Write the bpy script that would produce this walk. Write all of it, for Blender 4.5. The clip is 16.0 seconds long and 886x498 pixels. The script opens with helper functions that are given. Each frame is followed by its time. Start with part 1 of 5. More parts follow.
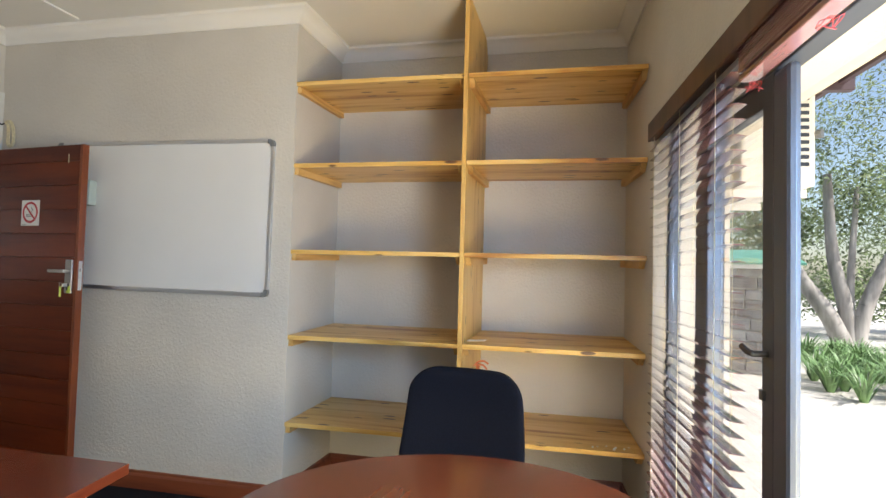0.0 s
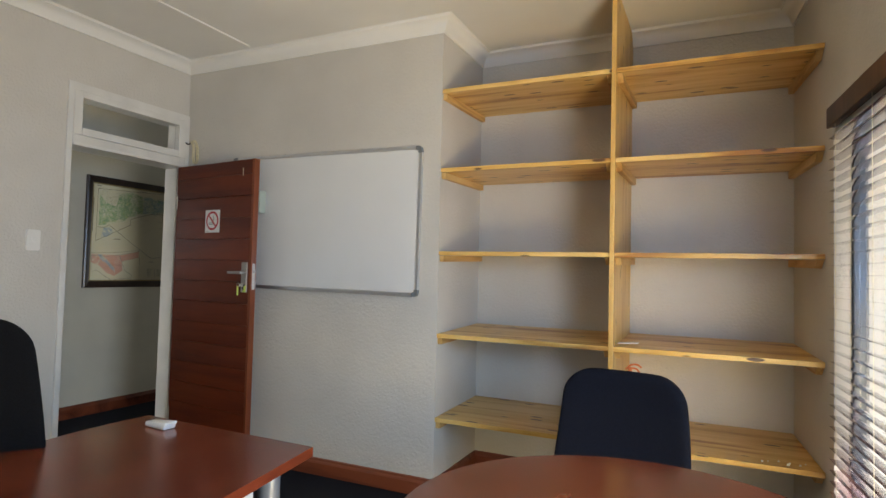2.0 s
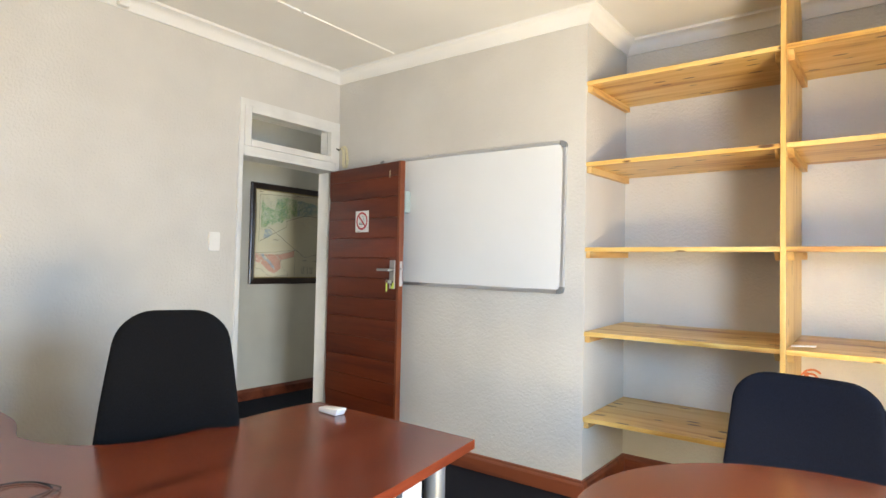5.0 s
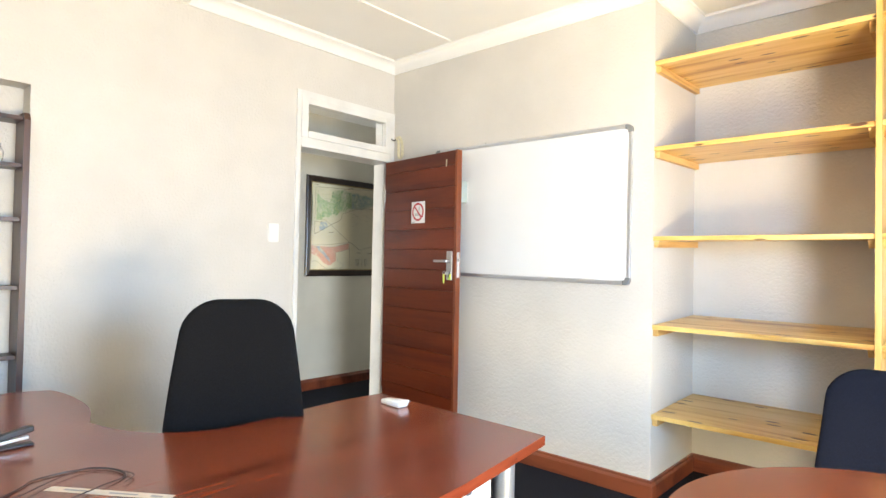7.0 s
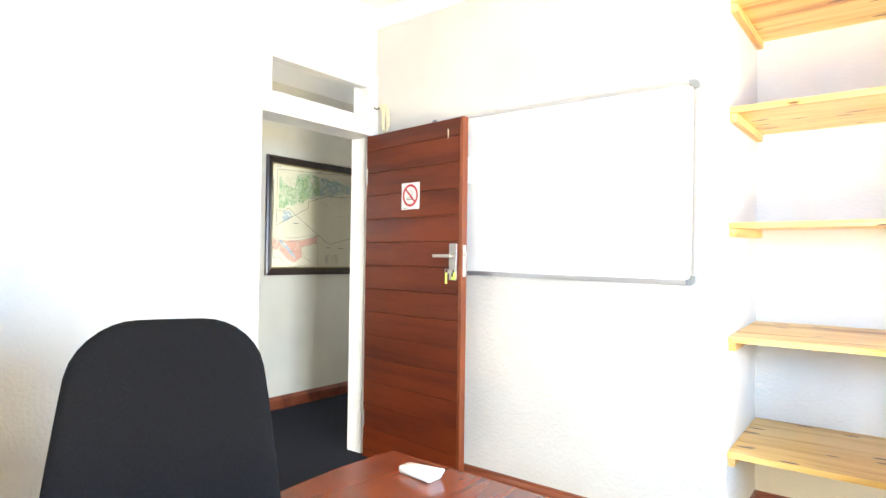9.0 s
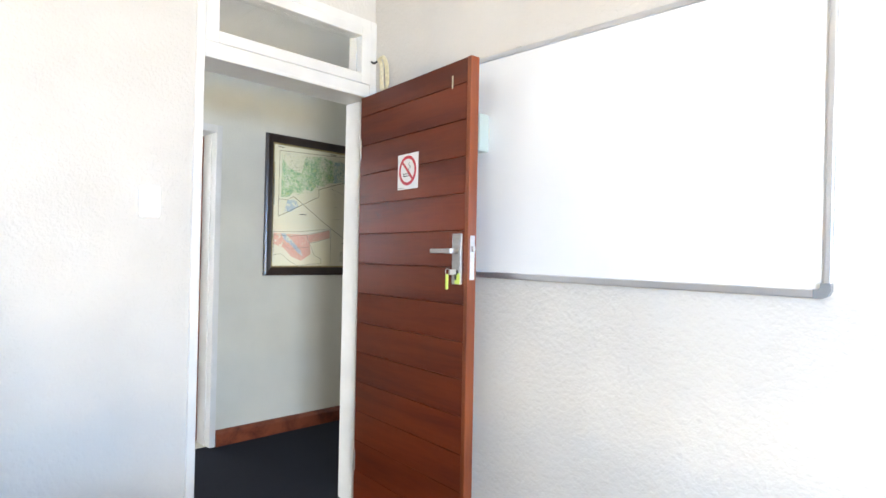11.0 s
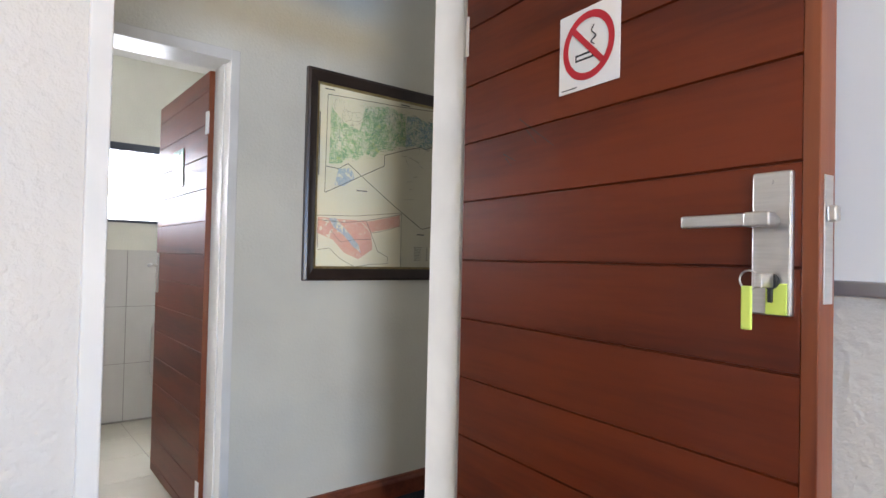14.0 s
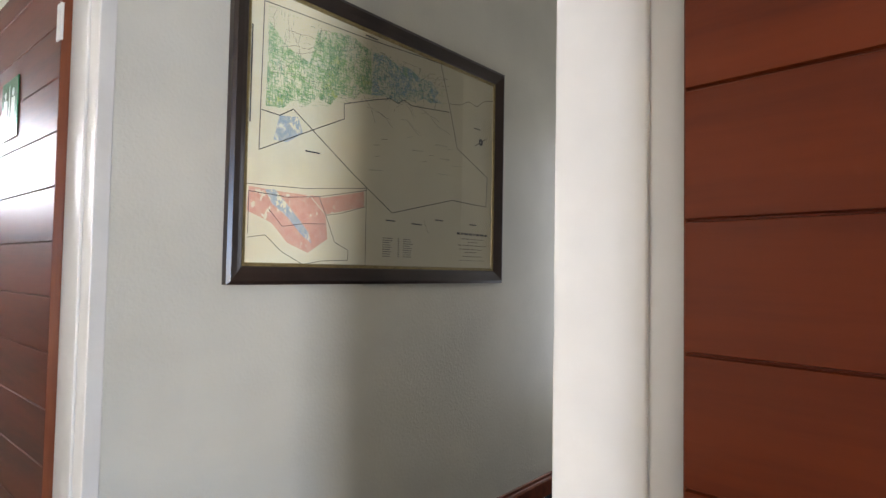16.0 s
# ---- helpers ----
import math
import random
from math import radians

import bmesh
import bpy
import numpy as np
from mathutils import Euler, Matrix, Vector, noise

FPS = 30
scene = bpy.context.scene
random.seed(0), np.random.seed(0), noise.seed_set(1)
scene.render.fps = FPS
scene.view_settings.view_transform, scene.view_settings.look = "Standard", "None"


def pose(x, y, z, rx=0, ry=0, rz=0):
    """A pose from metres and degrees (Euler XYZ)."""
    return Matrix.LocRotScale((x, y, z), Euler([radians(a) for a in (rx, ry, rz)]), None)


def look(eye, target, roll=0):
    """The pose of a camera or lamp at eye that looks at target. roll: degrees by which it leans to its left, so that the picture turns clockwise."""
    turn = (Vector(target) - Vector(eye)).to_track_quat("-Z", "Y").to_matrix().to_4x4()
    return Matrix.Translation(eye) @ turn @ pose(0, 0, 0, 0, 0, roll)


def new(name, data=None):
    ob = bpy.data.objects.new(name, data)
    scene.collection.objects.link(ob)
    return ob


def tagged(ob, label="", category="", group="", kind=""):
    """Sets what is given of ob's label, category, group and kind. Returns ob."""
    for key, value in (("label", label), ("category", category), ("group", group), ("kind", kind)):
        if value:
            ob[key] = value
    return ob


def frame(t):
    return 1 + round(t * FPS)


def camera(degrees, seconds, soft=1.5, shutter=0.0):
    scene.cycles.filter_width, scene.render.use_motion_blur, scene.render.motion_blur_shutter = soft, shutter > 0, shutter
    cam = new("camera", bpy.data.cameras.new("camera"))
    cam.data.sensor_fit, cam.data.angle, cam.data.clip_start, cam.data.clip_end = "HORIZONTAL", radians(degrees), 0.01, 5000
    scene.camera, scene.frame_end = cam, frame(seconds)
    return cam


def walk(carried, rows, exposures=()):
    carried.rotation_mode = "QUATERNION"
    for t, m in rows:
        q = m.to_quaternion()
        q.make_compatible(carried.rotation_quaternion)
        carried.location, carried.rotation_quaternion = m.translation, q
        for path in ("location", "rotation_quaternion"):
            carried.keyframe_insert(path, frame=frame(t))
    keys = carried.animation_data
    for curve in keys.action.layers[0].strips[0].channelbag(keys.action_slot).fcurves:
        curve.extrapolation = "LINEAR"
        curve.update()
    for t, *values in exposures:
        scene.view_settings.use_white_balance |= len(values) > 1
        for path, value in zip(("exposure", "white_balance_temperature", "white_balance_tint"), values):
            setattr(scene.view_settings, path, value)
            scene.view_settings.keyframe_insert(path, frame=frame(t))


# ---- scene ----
cam = camera(74.7, 16.0)
PATH = [
    (0, (0.331, 0.259, 1.328), (-0.115, 2.207, 1.411), 1.5),
    (0.5, (0.325, 0.247, 1.337), (-0.245, 2.162, 1.418), 1.5),
    (1, (0.274, 0.22, 1.32), (-0.389, 2.104, 1.408), 1.4),
    (1.5, (0.242, 0.203, 1.319), (-0.505, 2.056, 1.403), 1.5),
    (2, (0.222, 0.195, 1.316), (-0.625, 2.005, 1.396), 1.4),
    (2.5, (0.204, 0.192, 1.31), (-0.727, 1.96, 1.388), 1.3),
    (3, (0.188, 0.176, 1.31), (-0.81, 1.908, 1.384), 1.3),
    (3.5, (0.162, 0.163, 1.302), (-0.894, 1.86, 1.375), 1.4),
    (4, (0.145, 0.154, 1.301), (-0.972, 1.811, 1.371), 1.3),
    (4.5, (0.133, 0.146, 1.299), (-1.035, 1.768, 1.368), 1.3),
    (5, (0.124, 0.128, 1.309), (-1.087, 1.718, 1.371), 1.2),
    (7.5, (-0.071, 0.175, 1.281), (-1.417, 1.653, 1.318), 1.1),
    (8, (-0.288, 0.295, 1.278), (-1.623, 1.784, 1.315), 1.0),
    (8.5, (-0.509, 0.411, 1.293), (-1.811, 1.929, 1.315), 0.7),
    (9, (-0.703, 0.591, 1.275), (-1.928, 2.172, 1.303), 0.8),
    (9.2, (-0.767, 0.668, 1.273), (-1.974, 2.262, 1.299), 0.9),
    (10.4, (-0.87, 1.20, 1.262), (-2.24, 2.65, 1.29), 1.0),
    (11.5, (-1.193, 1.681, 1.255), (-2.636, 3.065, 1.281), 1.1),
    (12, (-1.337, 1.853, 1.262), (-2.837, 3.176, 1.286), 1.0),
    (12.5, (-1.513, 1.987, 1.25), (-3.052, 3.265, 1.276), 1.1),
    (13, (-1.754, 2.108, 1.237), (-3.318, 3.354, 1.263), 1.1),
    (13.5, (-2.007, 2.195, 1.238), (-3.579, 3.431, 1.27), 1.3),
    (14, (-2.253, 2.261, 1.218), (-3.81, 3.515, 1.254), 1.3),
    (14.5, (-2.474, 2.33, 1.213), (-4.01, 3.611, 1.25), 1.3),
    (15, (-2.712, 2.411, 1.188), (-4.198, 3.748, 1.245), 1.4),
    (15.5, (-2.926, 2.475, 1.178), (-4.322, 3.906, 1.243), 1.1),
    (16, (-3.147, 2.56, 1.158), (-4.446, 4.079, 1.234), 1.0),
]
EXPOSURES = [(0, 0.42, 6500, 10), (1.2, 0.05, 6500, 10), (2.5, 0.36, 6500, 10), (3.5, 0.68, 6500, 10), (5.2, 1.22, 6500, 10), (7.5, 1.9, 6500, 10), (9, 2.4, 6300, 10), (11.5, 1.76, 5950, 12), (13, 1.85, 6050, 14), (14.5, 1.3, 6150, 17), (16, 1.55, 6350, 17)]
walk(cam, [(t, look(eye, target, roll)) for t, eye, target, roll in PATH], EXPOSURES)

# ---- world and light ----
SUN_DIR = Vector((-0.80, 0.35, -1.15)).normalized()
world = bpy.data.worlds.new("world")
scene.world = world
world.use_nodes = True
wn = world.node_tree
sky = wn.nodes.new("ShaderNodeTexSky")
sky.sky_type, sky.sun_disc = "NISHITA", False
sky.dust_density, sky.ozone_density = 1.6, 0.5
sky.sun_elevation = math.asin(-SUN_DIR.z)
sky.sun_rotation = math.atan2(-SUN_DIR.x, -SUN_DIR.y)
wn.links.new(sky.outputs[0], wn.nodes["Background"].inputs[0])
wn.nodes["Background"].inputs[1].default_value = 0.15
sun = new("sun", bpy.data.lights.new("sun", "SUN"))
sun.data.energy, sun.data.angle, sun.data.color = 5.0, radians(0.5), (1, 0.95, 0.88)
sun.matrix_world = look((0, 0, 5), Vector((0, 0, 5)) + SUN_DIR)

# frame of the garden wall: its inner face is x = 0, y runs along it, origin at the recess corner
GARDEN = Matrix.Translation((0.68, 3.30, 0)) @ Matrix.Rotation(math.atan(0.085), 4, "Z")


def daylight(name, energy, color, wide, high, matrix, tilt=0.0):
    """A lamp for daylight in an opening, or a fill where none is built. It shines along the matrix's -x, turned up by
    tilt.
    """
    lamp = new(name, bpy.data.lights.new(name, "AREA"))
    lamp.data.shape, lamp.data.size, lamp.data.size_y = "RECTANGLE", wide, high
    lamp.data.energy, lamp.data.color = energy, color
    lamp.matrix_world = matrix @ Euler((radians(90 + tilt), 0, radians(90))).to_matrix().to_4x4()


TOWARDS_SHELVES = Matrix.Rotation(radians(-38), 4, "Z")
TOWARDS_BOARD = Matrix.Rotation(radians(-30), 4, "Z")
daylight("doorway_sunlit_ground", 72.0, (1.0, 0.79, 0.43), 1.15, 0.75, GARDEN @ Matrix.Translation((0.30, -2.32, 0.60)) @ TOWARDS_SHELVES, 46)
daylight("doorway_sky", 62.0, (0.37, 0.63, 1.0), 1.0, 0.85, GARDEN @ Matrix.Translation((0.30, -2.32, 1.48)) @ TOWARDS_BOARD, -44)
daylight("washroom_window_sky", 14.0, (0.93, 0.97, 1.0), 1.3, 0.5, Matrix.Translation((-7.02, 3.05, 1.715)) @ Matrix.Rotation(math.pi, 4, "Z"))
# fill from an assumed window out of view, lifts the shelf recess
daylight("south_window_fill", 11.0, (0.97, 0.96, 0.92), 1.7, 1.1, Matrix.Translation((-0.55, -2.74, 1.50)) @ Matrix.Rotation(-math.pi / 2, 4, "Z"))
# two added fill lamps before the closed hall ends, to brighten the map wall
daylight("hall_end_fill", 44.0, (1.0, 0.97, 0.90), 1.1, 1.9, Matrix.Translation((-4.13, -2.55, 1.1)) @ Matrix.Rotation(-math.pi / 2, 4, "Z"))
daylight("hall_far_fill", 2.0, (0.86, 0.93, 1.0), 0.36, 1.6, Matrix.Translation((-4.52, 5.9, 1.2)) @ Matrix.Rotation(math.pi / 2, 4, "Z"))

# ---- materials ----
def material(name, color, rough=0.6, metal=0.0, vary=0.08, scale=6.0, stretch=(1, 1, 1), bump=0.0, bump_scale=80.0,
             dark=None, spec=0.5, per_object=0.0):
    """A painted, woven or plain surface: two scales of tone, and a fine relief."""
    m = bpy.data.materials.new(name)
    m.use_nodes = True
    n, l = m.node_tree.nodes, m.node_tree.links
    b = n["Principled BSDF"]
    b.inputs["Roughness"].default_value, b.inputs["Metallic"].default_value = rough, metal
    b.inputs["Specular IOR Level"].default_value = spec
    co = n.new("ShaderNodeTexCoord")
    mp = n.new("ShaderNodeMapping")
    mp.inputs["Scale"].default_value = stretch
    l.new(co.outputs["Object"], mp.inputs[0])
    big = n.new("ShaderNodeTexNoise")
    big.inputs["Scale"].default_value, big.inputs["Detail"].default_value = scale, 6
    l.new(mp.outputs[0], big.inputs["Vector"])
    ramp = n.new("ShaderNodeValToRGB")
    lo = dark or [c * (1 - vary * 1.6) for c in color]
    ramp.color_ramp.elements[0].position, ramp.color_ramp.elements[1].position = 0.3, 0.7
    ramp.color_ramp.elements[0].color = (*lo, 1)
    ramp.color_ramp.elements[1].color = (*[min(1, c * (1 + vary)) for c in color], 1)
    l.new(big.outputs[0], ramp.inputs[0])
    out = ramp.outputs[0]
    if per_object:
        info, mul, mix = n.new("ShaderNodeObjectInfo"), n.new("ShaderNodeMapRange"), n.new("ShaderNodeMix")
        mul.inputs["To Min"].default_value, mul.inputs["To Max"].default_value = 1 - per_object, 1 + per_object
        l.new(info.outputs["Random"], mul.inputs[0])
        hsv = n.new("ShaderNodeHueSaturation")
        l.new(mul.outputs[0], hsv.inputs["Value"])
        l.new(out, hsv.inputs["Color"])
        out = hsv.outputs[0]
        n.remove(mix)
    l.new(out, b.inputs["Base Color"])
    if bump:
        fine, bp = n.new("ShaderNodeTexNoise"), n.new("ShaderNodeBump")
        fine.inputs["Scale"].default_value, fine.inputs["Detail"].default_value = bump_scale, 4
        bp.inputs["Strength"].default_value, bp.inputs["Distance"].default_value = min(1, bump), 0.003 * max(1, bump)
        l.new(mp.outputs[0], fine.inputs["Vector"])
        l.new(fine.outputs[0], bp.inputs["Height"])
        l.new(bp.outputs[0], b.inputs["Normal"])
    return m


def wood(name, light, mid, dark, axis=0, rough=0.4, ring=9.0, knots=0.0, grain=60.0, per_object=0.0, coat=0.0):
    """Timber whose grain runs along an axis of the object, with rings, fine pores and knots."""
    m = bpy.data.materials.new(name)
    m.use_nodes = True
    n, l = m.node_tree.nodes, m.node_tree.links
    b = n["Principled BSDF"]
    b.inputs["Roughness"].default_value = rough
    b.inputs["Coat Weight"].default_value, b.inputs["Coat Roughness"].default_value = coat, 0.25
    co, mp = n.new("ShaderNodeTexCoord"), n.new("ShaderNodeMapping")
    sc = [1.0, 1.0, 1.0]
    sc[axis] = 0.09
    mp.inputs["Scale"].default_value = sc
    info = n.new("ShaderNodeObjectInfo")
    shift = n.new("ShaderNodeVectorMath")
    shift.operation = "SCALE"
    comb = n.new("ShaderNodeCombineXYZ")
    for k in range(3):
        l.new(info.outputs["Random"], comb.inputs[k])
    l.new(comb.outputs[0], shift.inputs[0])
    shift.inputs["Scale"].default_value = 7.0
    add = n.new("ShaderNodeVectorMath")
    l.new(co.outputs["Object"], add.inputs[0])
    l.new(shift.outputs[0], add.inputs[1])
    l.new(add.outputs[0], mp.inputs[0])
    rings = n.new("ShaderNodeTexNoise")
    rings.inputs["Scale"].default_value, rings.inputs["Detail"].default_value, rings.inputs["Distortion"].default_value = ring, 3, 0.6
    l.new(mp.outputs[0], rings.inputs["Vector"])
    pores = n.new("ShaderNodeTexNoise")
    pores.inputs["Scale"].default_value, pores.inputs["Detail"].default_value = grain, 5
    l.new(mp.outputs[0], pores.inputs["Vector"])
    mul = n.new("ShaderNodeMath")
    mul.operation = "MULTIPLY_ADD"
    mul.inputs[1].default_value = 0.3
    l.new(pores.outputs[0], mul.inputs[0])
    l.new(rings.outputs[0], mul.inputs[2])
    ramp = n.new("ShaderNodeValToRGB")
    e = ramp.color_ramp.elements
    e[0].position, e[0].color = 0.48, (*dark, 1)
    e[1].position, e[1].color = 0.76, (*light, 1)
    c = e.new(0.60)
    c.color = (*mid, 1)
    l.new(mul.outputs[0], ramp.inputs[0])
    out = ramp.outputs[0]
    if per_object:
        rng, hsv = n.new("ShaderNodeMapRange"), n.new("ShaderNodeHueSaturation")
        rng.inputs["To Min"].default_value, rng.inputs["To Max"].default_value = 1 - per_object, 1 + per_object
        l.new(info.outputs["Random"], rng.inputs[0])
        l.new(rng.outputs[0], hsv.inputs["Value"])
        l.new(out, hsv.inputs["Color"])
        out = hsv.outputs[0]
    if knots:
        mk = n.new("ShaderNodeMapping")
        ks = [1.0, 1.0, 1.0]
        ks[axis] = 0.25
        mk.inputs["Scale"].default_value = ks
        l.new(add.outputs[0], mk.inputs[0])
        vo = n.new("ShaderNodeTexVoronoi")
        vo.inputs["Scale"].default_value = 24.0
        l.new(mk.outputs[0], vo.inputs["Vector"])
        kr = n.new("ShaderNodeValToRGB")
        kr.color_ramp.elements[0].position, kr.color_ramp.elements[0].color = knots, (1, 1, 1, 1)
        kr.color_ramp.elements[1].position, kr.color_ramp.elements[1].color = knots + 0.06, (0, 0, 0, 1)
        sep, keep, gate = n.new("ShaderNodeSeparateColor"), n.new("ShaderNodeMath"), n.new("ShaderNodeMath")
        l.new(vo.outputs["Color"], sep.inputs[0])
        keep.operation, keep.inputs[1].default_value = "GREATER_THAN", 0.66
        l.new(sep.outputs[0], keep.inputs[0])
        gate.operation = "MULTIPLY"
        l.new(kr.outputs[0], gate.inputs[0])
        l.new(keep.outputs[0], gate.inputs[1])
        l.new(vo.outputs["Distance"], kr.inputs[0])
        mix = n.new("ShaderNodeMix")
        mix.data_type = "RGBA"
        l.new(gate.outputs[0], mix.inputs[0])
        l.new(out, mix.inputs[6])
        mix.inputs[7].default_value = (0.10, 0.04, 0.015, 1)
        out = mix.outputs[2]
    l.new(out, b.inputs["Base Color"])
    bp = n.new("ShaderNodeBump")
    bp.inputs["Strength"].default_value, bp.inputs["Distance"].default_value = 0.25, 0.001
    l.new(pores.outputs[0], bp.inputs["Height"])
    l.new(bp.outputs[0], b.inputs["Normal"])
    return m


def clear_glass(name, rough=0.0, tint=(1, 1, 1)):
    m = bpy.data.materials.new(name)
    m.use_nodes = True
    b = m.node_tree.nodes["Principled BSDF"]
    b.inputs["Base Color"].default_value = (*tint, 1)
    b.inputs["Transmission Weight"].default_value, b.inputs["Roughness"].default_value, b.inputs["IOR"].default_value = 1, rough, 1.45
    return m


WALL = material("wall_plaster", (0.60, 0.575, 0.53), 0.5, vary=0.04, scale=2.5, bump=1.4, bump_scale=62, spec=0.4)
HALL_WALL = material("hall_plaster", (0.66, 0.645, 0.565), 0.5, vary=0.05, scale=2.5, bump=0.5, bump_scale=90)
CEIL = material("ceiling_paint", (0.80, 0.79, 0.76), 0.8, vary=0.03, scale=1.5, bump=0.15)
WHITE = material("white_gloss_paint", (0.70, 0.69, 0.66), 0.32, vary=0.06, scale=5, bump=0.15, bump_scale=40)
CARPET = material("charcoal_carpet", (0.017, 0.0185, 0.025), 0.95, vary=0.35, scale=120, bump=1.0, bump_scale=500, spec=0.1)
PINE = wood("pine", (0.80, 0.54, 0.19), (0.68, 0.41, 0.105), (0.44, 0.19, 0.038), 0, 0.38, 11.0, 0.20, 70.0, 0.07, 0.15)
PINE_UP = wood("pine_upright", (0.78, 0.53, 0.18), (0.71, 0.45, 0.135), (0.60, 0.34, 0.09), 2, 0.4, 12.0, 0.13, 70.0, 0.05, 0.1)
PINE_SIDE = wood("pine_cleat", (0.70, 0.46, 0.18), (0.60, 0.36, 0.12), (0.42, 0.21, 0.06), 1, 0.45, 14.0, 0.0, 70.0, 0.1, 0.0)
MERANTI = wood("varnished_meranti", (0.145, 0.0235, 0.0040), (0.112, 0.0172, 0.003), (0.078, 0.0112, 0.0022), 0, 0.42, 8.0, 0.0, 90.0, 0.12, 0.05)
MERANTI.node_tree.nodes["Principled BSDF"].inputs["Specular IOR Level"].default_value = 0.3
MERANTI_Z = wood("varnished_meranti_upright", (0.21, 0.050, 0.010), (0.16, 0.034, 0.007), (0.11, 0.020, 0.004), 2, 0.38, 9.0, 0.0, 90.0, 0.06, 0.1)
SKIRT = wood("stained_skirting", (0.21, 0.058, 0.026), (0.15, 0.038, 0.018), (0.09, 0.02, 0.01), 0, 0.35, 9.0, 0.0, 90.0, 0.05, 0.3)
VENEER = wood("mahogany_veneer", (0.185, 0.041, 0.016), (0.15, 0.029, 0.012), (0.098, 0.017, 0.007), 1, 0.20, 5.0, 0.0, 50.0, 0.0, 0.2)
DARKWOOD = wood("dark_stained_wood", (0.075, 0.032, 0.02), (0.05, 0.02, 0.013), (0.028, 0.012, 0.008), 2, 0.4, 9.0, 0.0, 60.0, 0.05, 0.1)
SLAT = wood("blind_slat_wood", (0.27, 0.14, 0.15), (0.22, 0.11, 0.12), (0.17, 0.08, 0.085), 1, 0.16, 9.0, 0.0, 60.0, 0.1, 1.0)
SLAT.node_tree.nodes["Principled BSDF"].inputs["Coat Roughness"].default_value = 0.1
FRAME_BLACK = material("black_picture_frame", (0.030, 0.018, 0.014), 0.28, vary=0.2, scale=9)
GILT = material("worn_gilt_slip", (0.30, 0.23, 0.10), 0.4, 0.6, vary=0.2, scale=40)
MAP_PAPER = material("map_paper", (0.58, 0.53, 0.36), 0.7, vary=0.05, scale=3)
STEEL = material("brushed_steel", (0.55, 0.53, 0.50), 0.32, 0.9, vary=0.06, scale=20, stretch=(1, 1, 12))
BRASS = material("brass", (0.62, 0.48, 0.20), 0.3, 0.9, vary=0.1)
ALU = material("anodised_aluminium", (0.62, 0.63, 0.65), 0.35, 0.85, vary=0.04)
ALU_BLUE = material("blue_grey_aluminium", (0.075, 0.09, 0.12), 0.35, 0.3, vary=0.1, scale=3)
ALU_DARK = material("charcoal_aluminium", (0.055, 0.065, 0.085), 0.35, 0.3, vary=0.1, scale=3)
GREYPLASTIC = material("grey_plastic", (0.20, 0.21, 0.22), 0.5, vary=0.05)
GREENISH = material("pale_green_plastic", (0.42, 0.50, 0.48), 0.4, vary=0.05)
WHITEBOARD = material("whiteboard_enamel", (0.74, 0.75, 0.75), 0.22, vary=0.02, scale=2, spec=0.5)
PLASTIC = material("white_plastic", (0.80, 0.79, 0.76), 0.35, vary=0.02)
CREAM = material("cream_cord", (0.68, 0.62, 0.42), 0.7, vary=0.1, scale=60)
FABRIC = material("black_chair_fabric", (0.006, 0.006, 0.007), 0.95, vary=0.2, scale=200, bump=0.6, bump_scale=700, spec=0.12)
FABRIC_NAVY = material("navy_chair_fabric", (0.0055, 0.0065, 0.012), 0.95, vary=0.2, scale=200, bump=0.6, bump_scale=700, spec=0.12)
BLACK = material("black_plastic", (0.02, 0.02, 0.022), 0.4, vary=0.1)
TILE = material("cream_floor_tile", (0.60, 0.56, 0.46), 0.25, vary=0.05, scale=3, per_object=0.03)
WALL_TILE = material("grey_wall_tile", (0.56, 0.54, 0.52), 0.22, vary=0.03, scale=3, per_object=0.02)
GROUT = material("grout", (0.30, 0.28, 0.26), 0.9, vary=0.1, scale=30)
GREY_PANEL = material("light_grey_melamine", (0.50, 0.51, 0.53), 0.4, vary=0.03)
LEG = material("silver_lacquer", (0.42, 0.44, 0.47), 0.3, 0.7, vary=0.03)
RED = material("sign_red", (0.50, 0.018, 0.03), 0.4, vary=0.05)
INK = material("black_ink", (0.03, 0.03, 0.03), 0.6, vary=0.1)
GREEN_SIGN = material("green_sign", (0.03, 0.20, 0.09), 0.25, vary=0.05)
YELLOW = material("key_tag_yellow", (0.66, 0.78, 0.14), 0.4, vary=0.04)
RED_CORD = material("red_cord", (0.42, 0.06, 0.07), 0.6, vary=0.1)
ORANGE = material("orange_plastic", (0.60, 0.16, 0.05), 0.35, vary=0.1)
TAPE = material("masking_label", (0.60, 0.52, 0.42), 0.7, vary=0.1, scale=30)
PAVING = material("pale_paving", (0.62, 0.59, 0.54), 0.9, vary=0.15, scale=1.2, bump=0.5, bump_scale=30)
GRASS = material("dry_lawn", (0.30, 0.29, 0.17), 0.95, vary=0.3, scale=0.9, bump=0.6)
LEAF = material("tree_leaf", (0.17, 0.23, 0.09), 0.5, vary=0.4, scale=2.0)
LEAF_PALE = material("strap_leaf", (0.20, 0.34, 0.13), 0.45, vary=0.3, scale=4.0)
BARK = material("grey_bark", (0.40, 0.37, 0.34), 0.9, vary=0.3, scale=6, stretch=(1, 1, 0.2), bump=1.0, bump_scale=25)
STONE = material("grey_stone", (0.28, 0.28, 0.28), 0.85, vary=0.25, scale=5, bump=0.6, bump_scale=25, per_object=0.25)
MORTAR = material("pale_mortar", (0.50, 0.49, 0.47), 0.9, vary=0.1)
ROOF_GREEN = material("green_sheet_roof", (0.12, 0.36, 0.27), 0.5, vary=0.08)
SOFFIT = material("cream_soffit_board", (0.62, 0.57, 0.44), 0.7, vary=0.05)
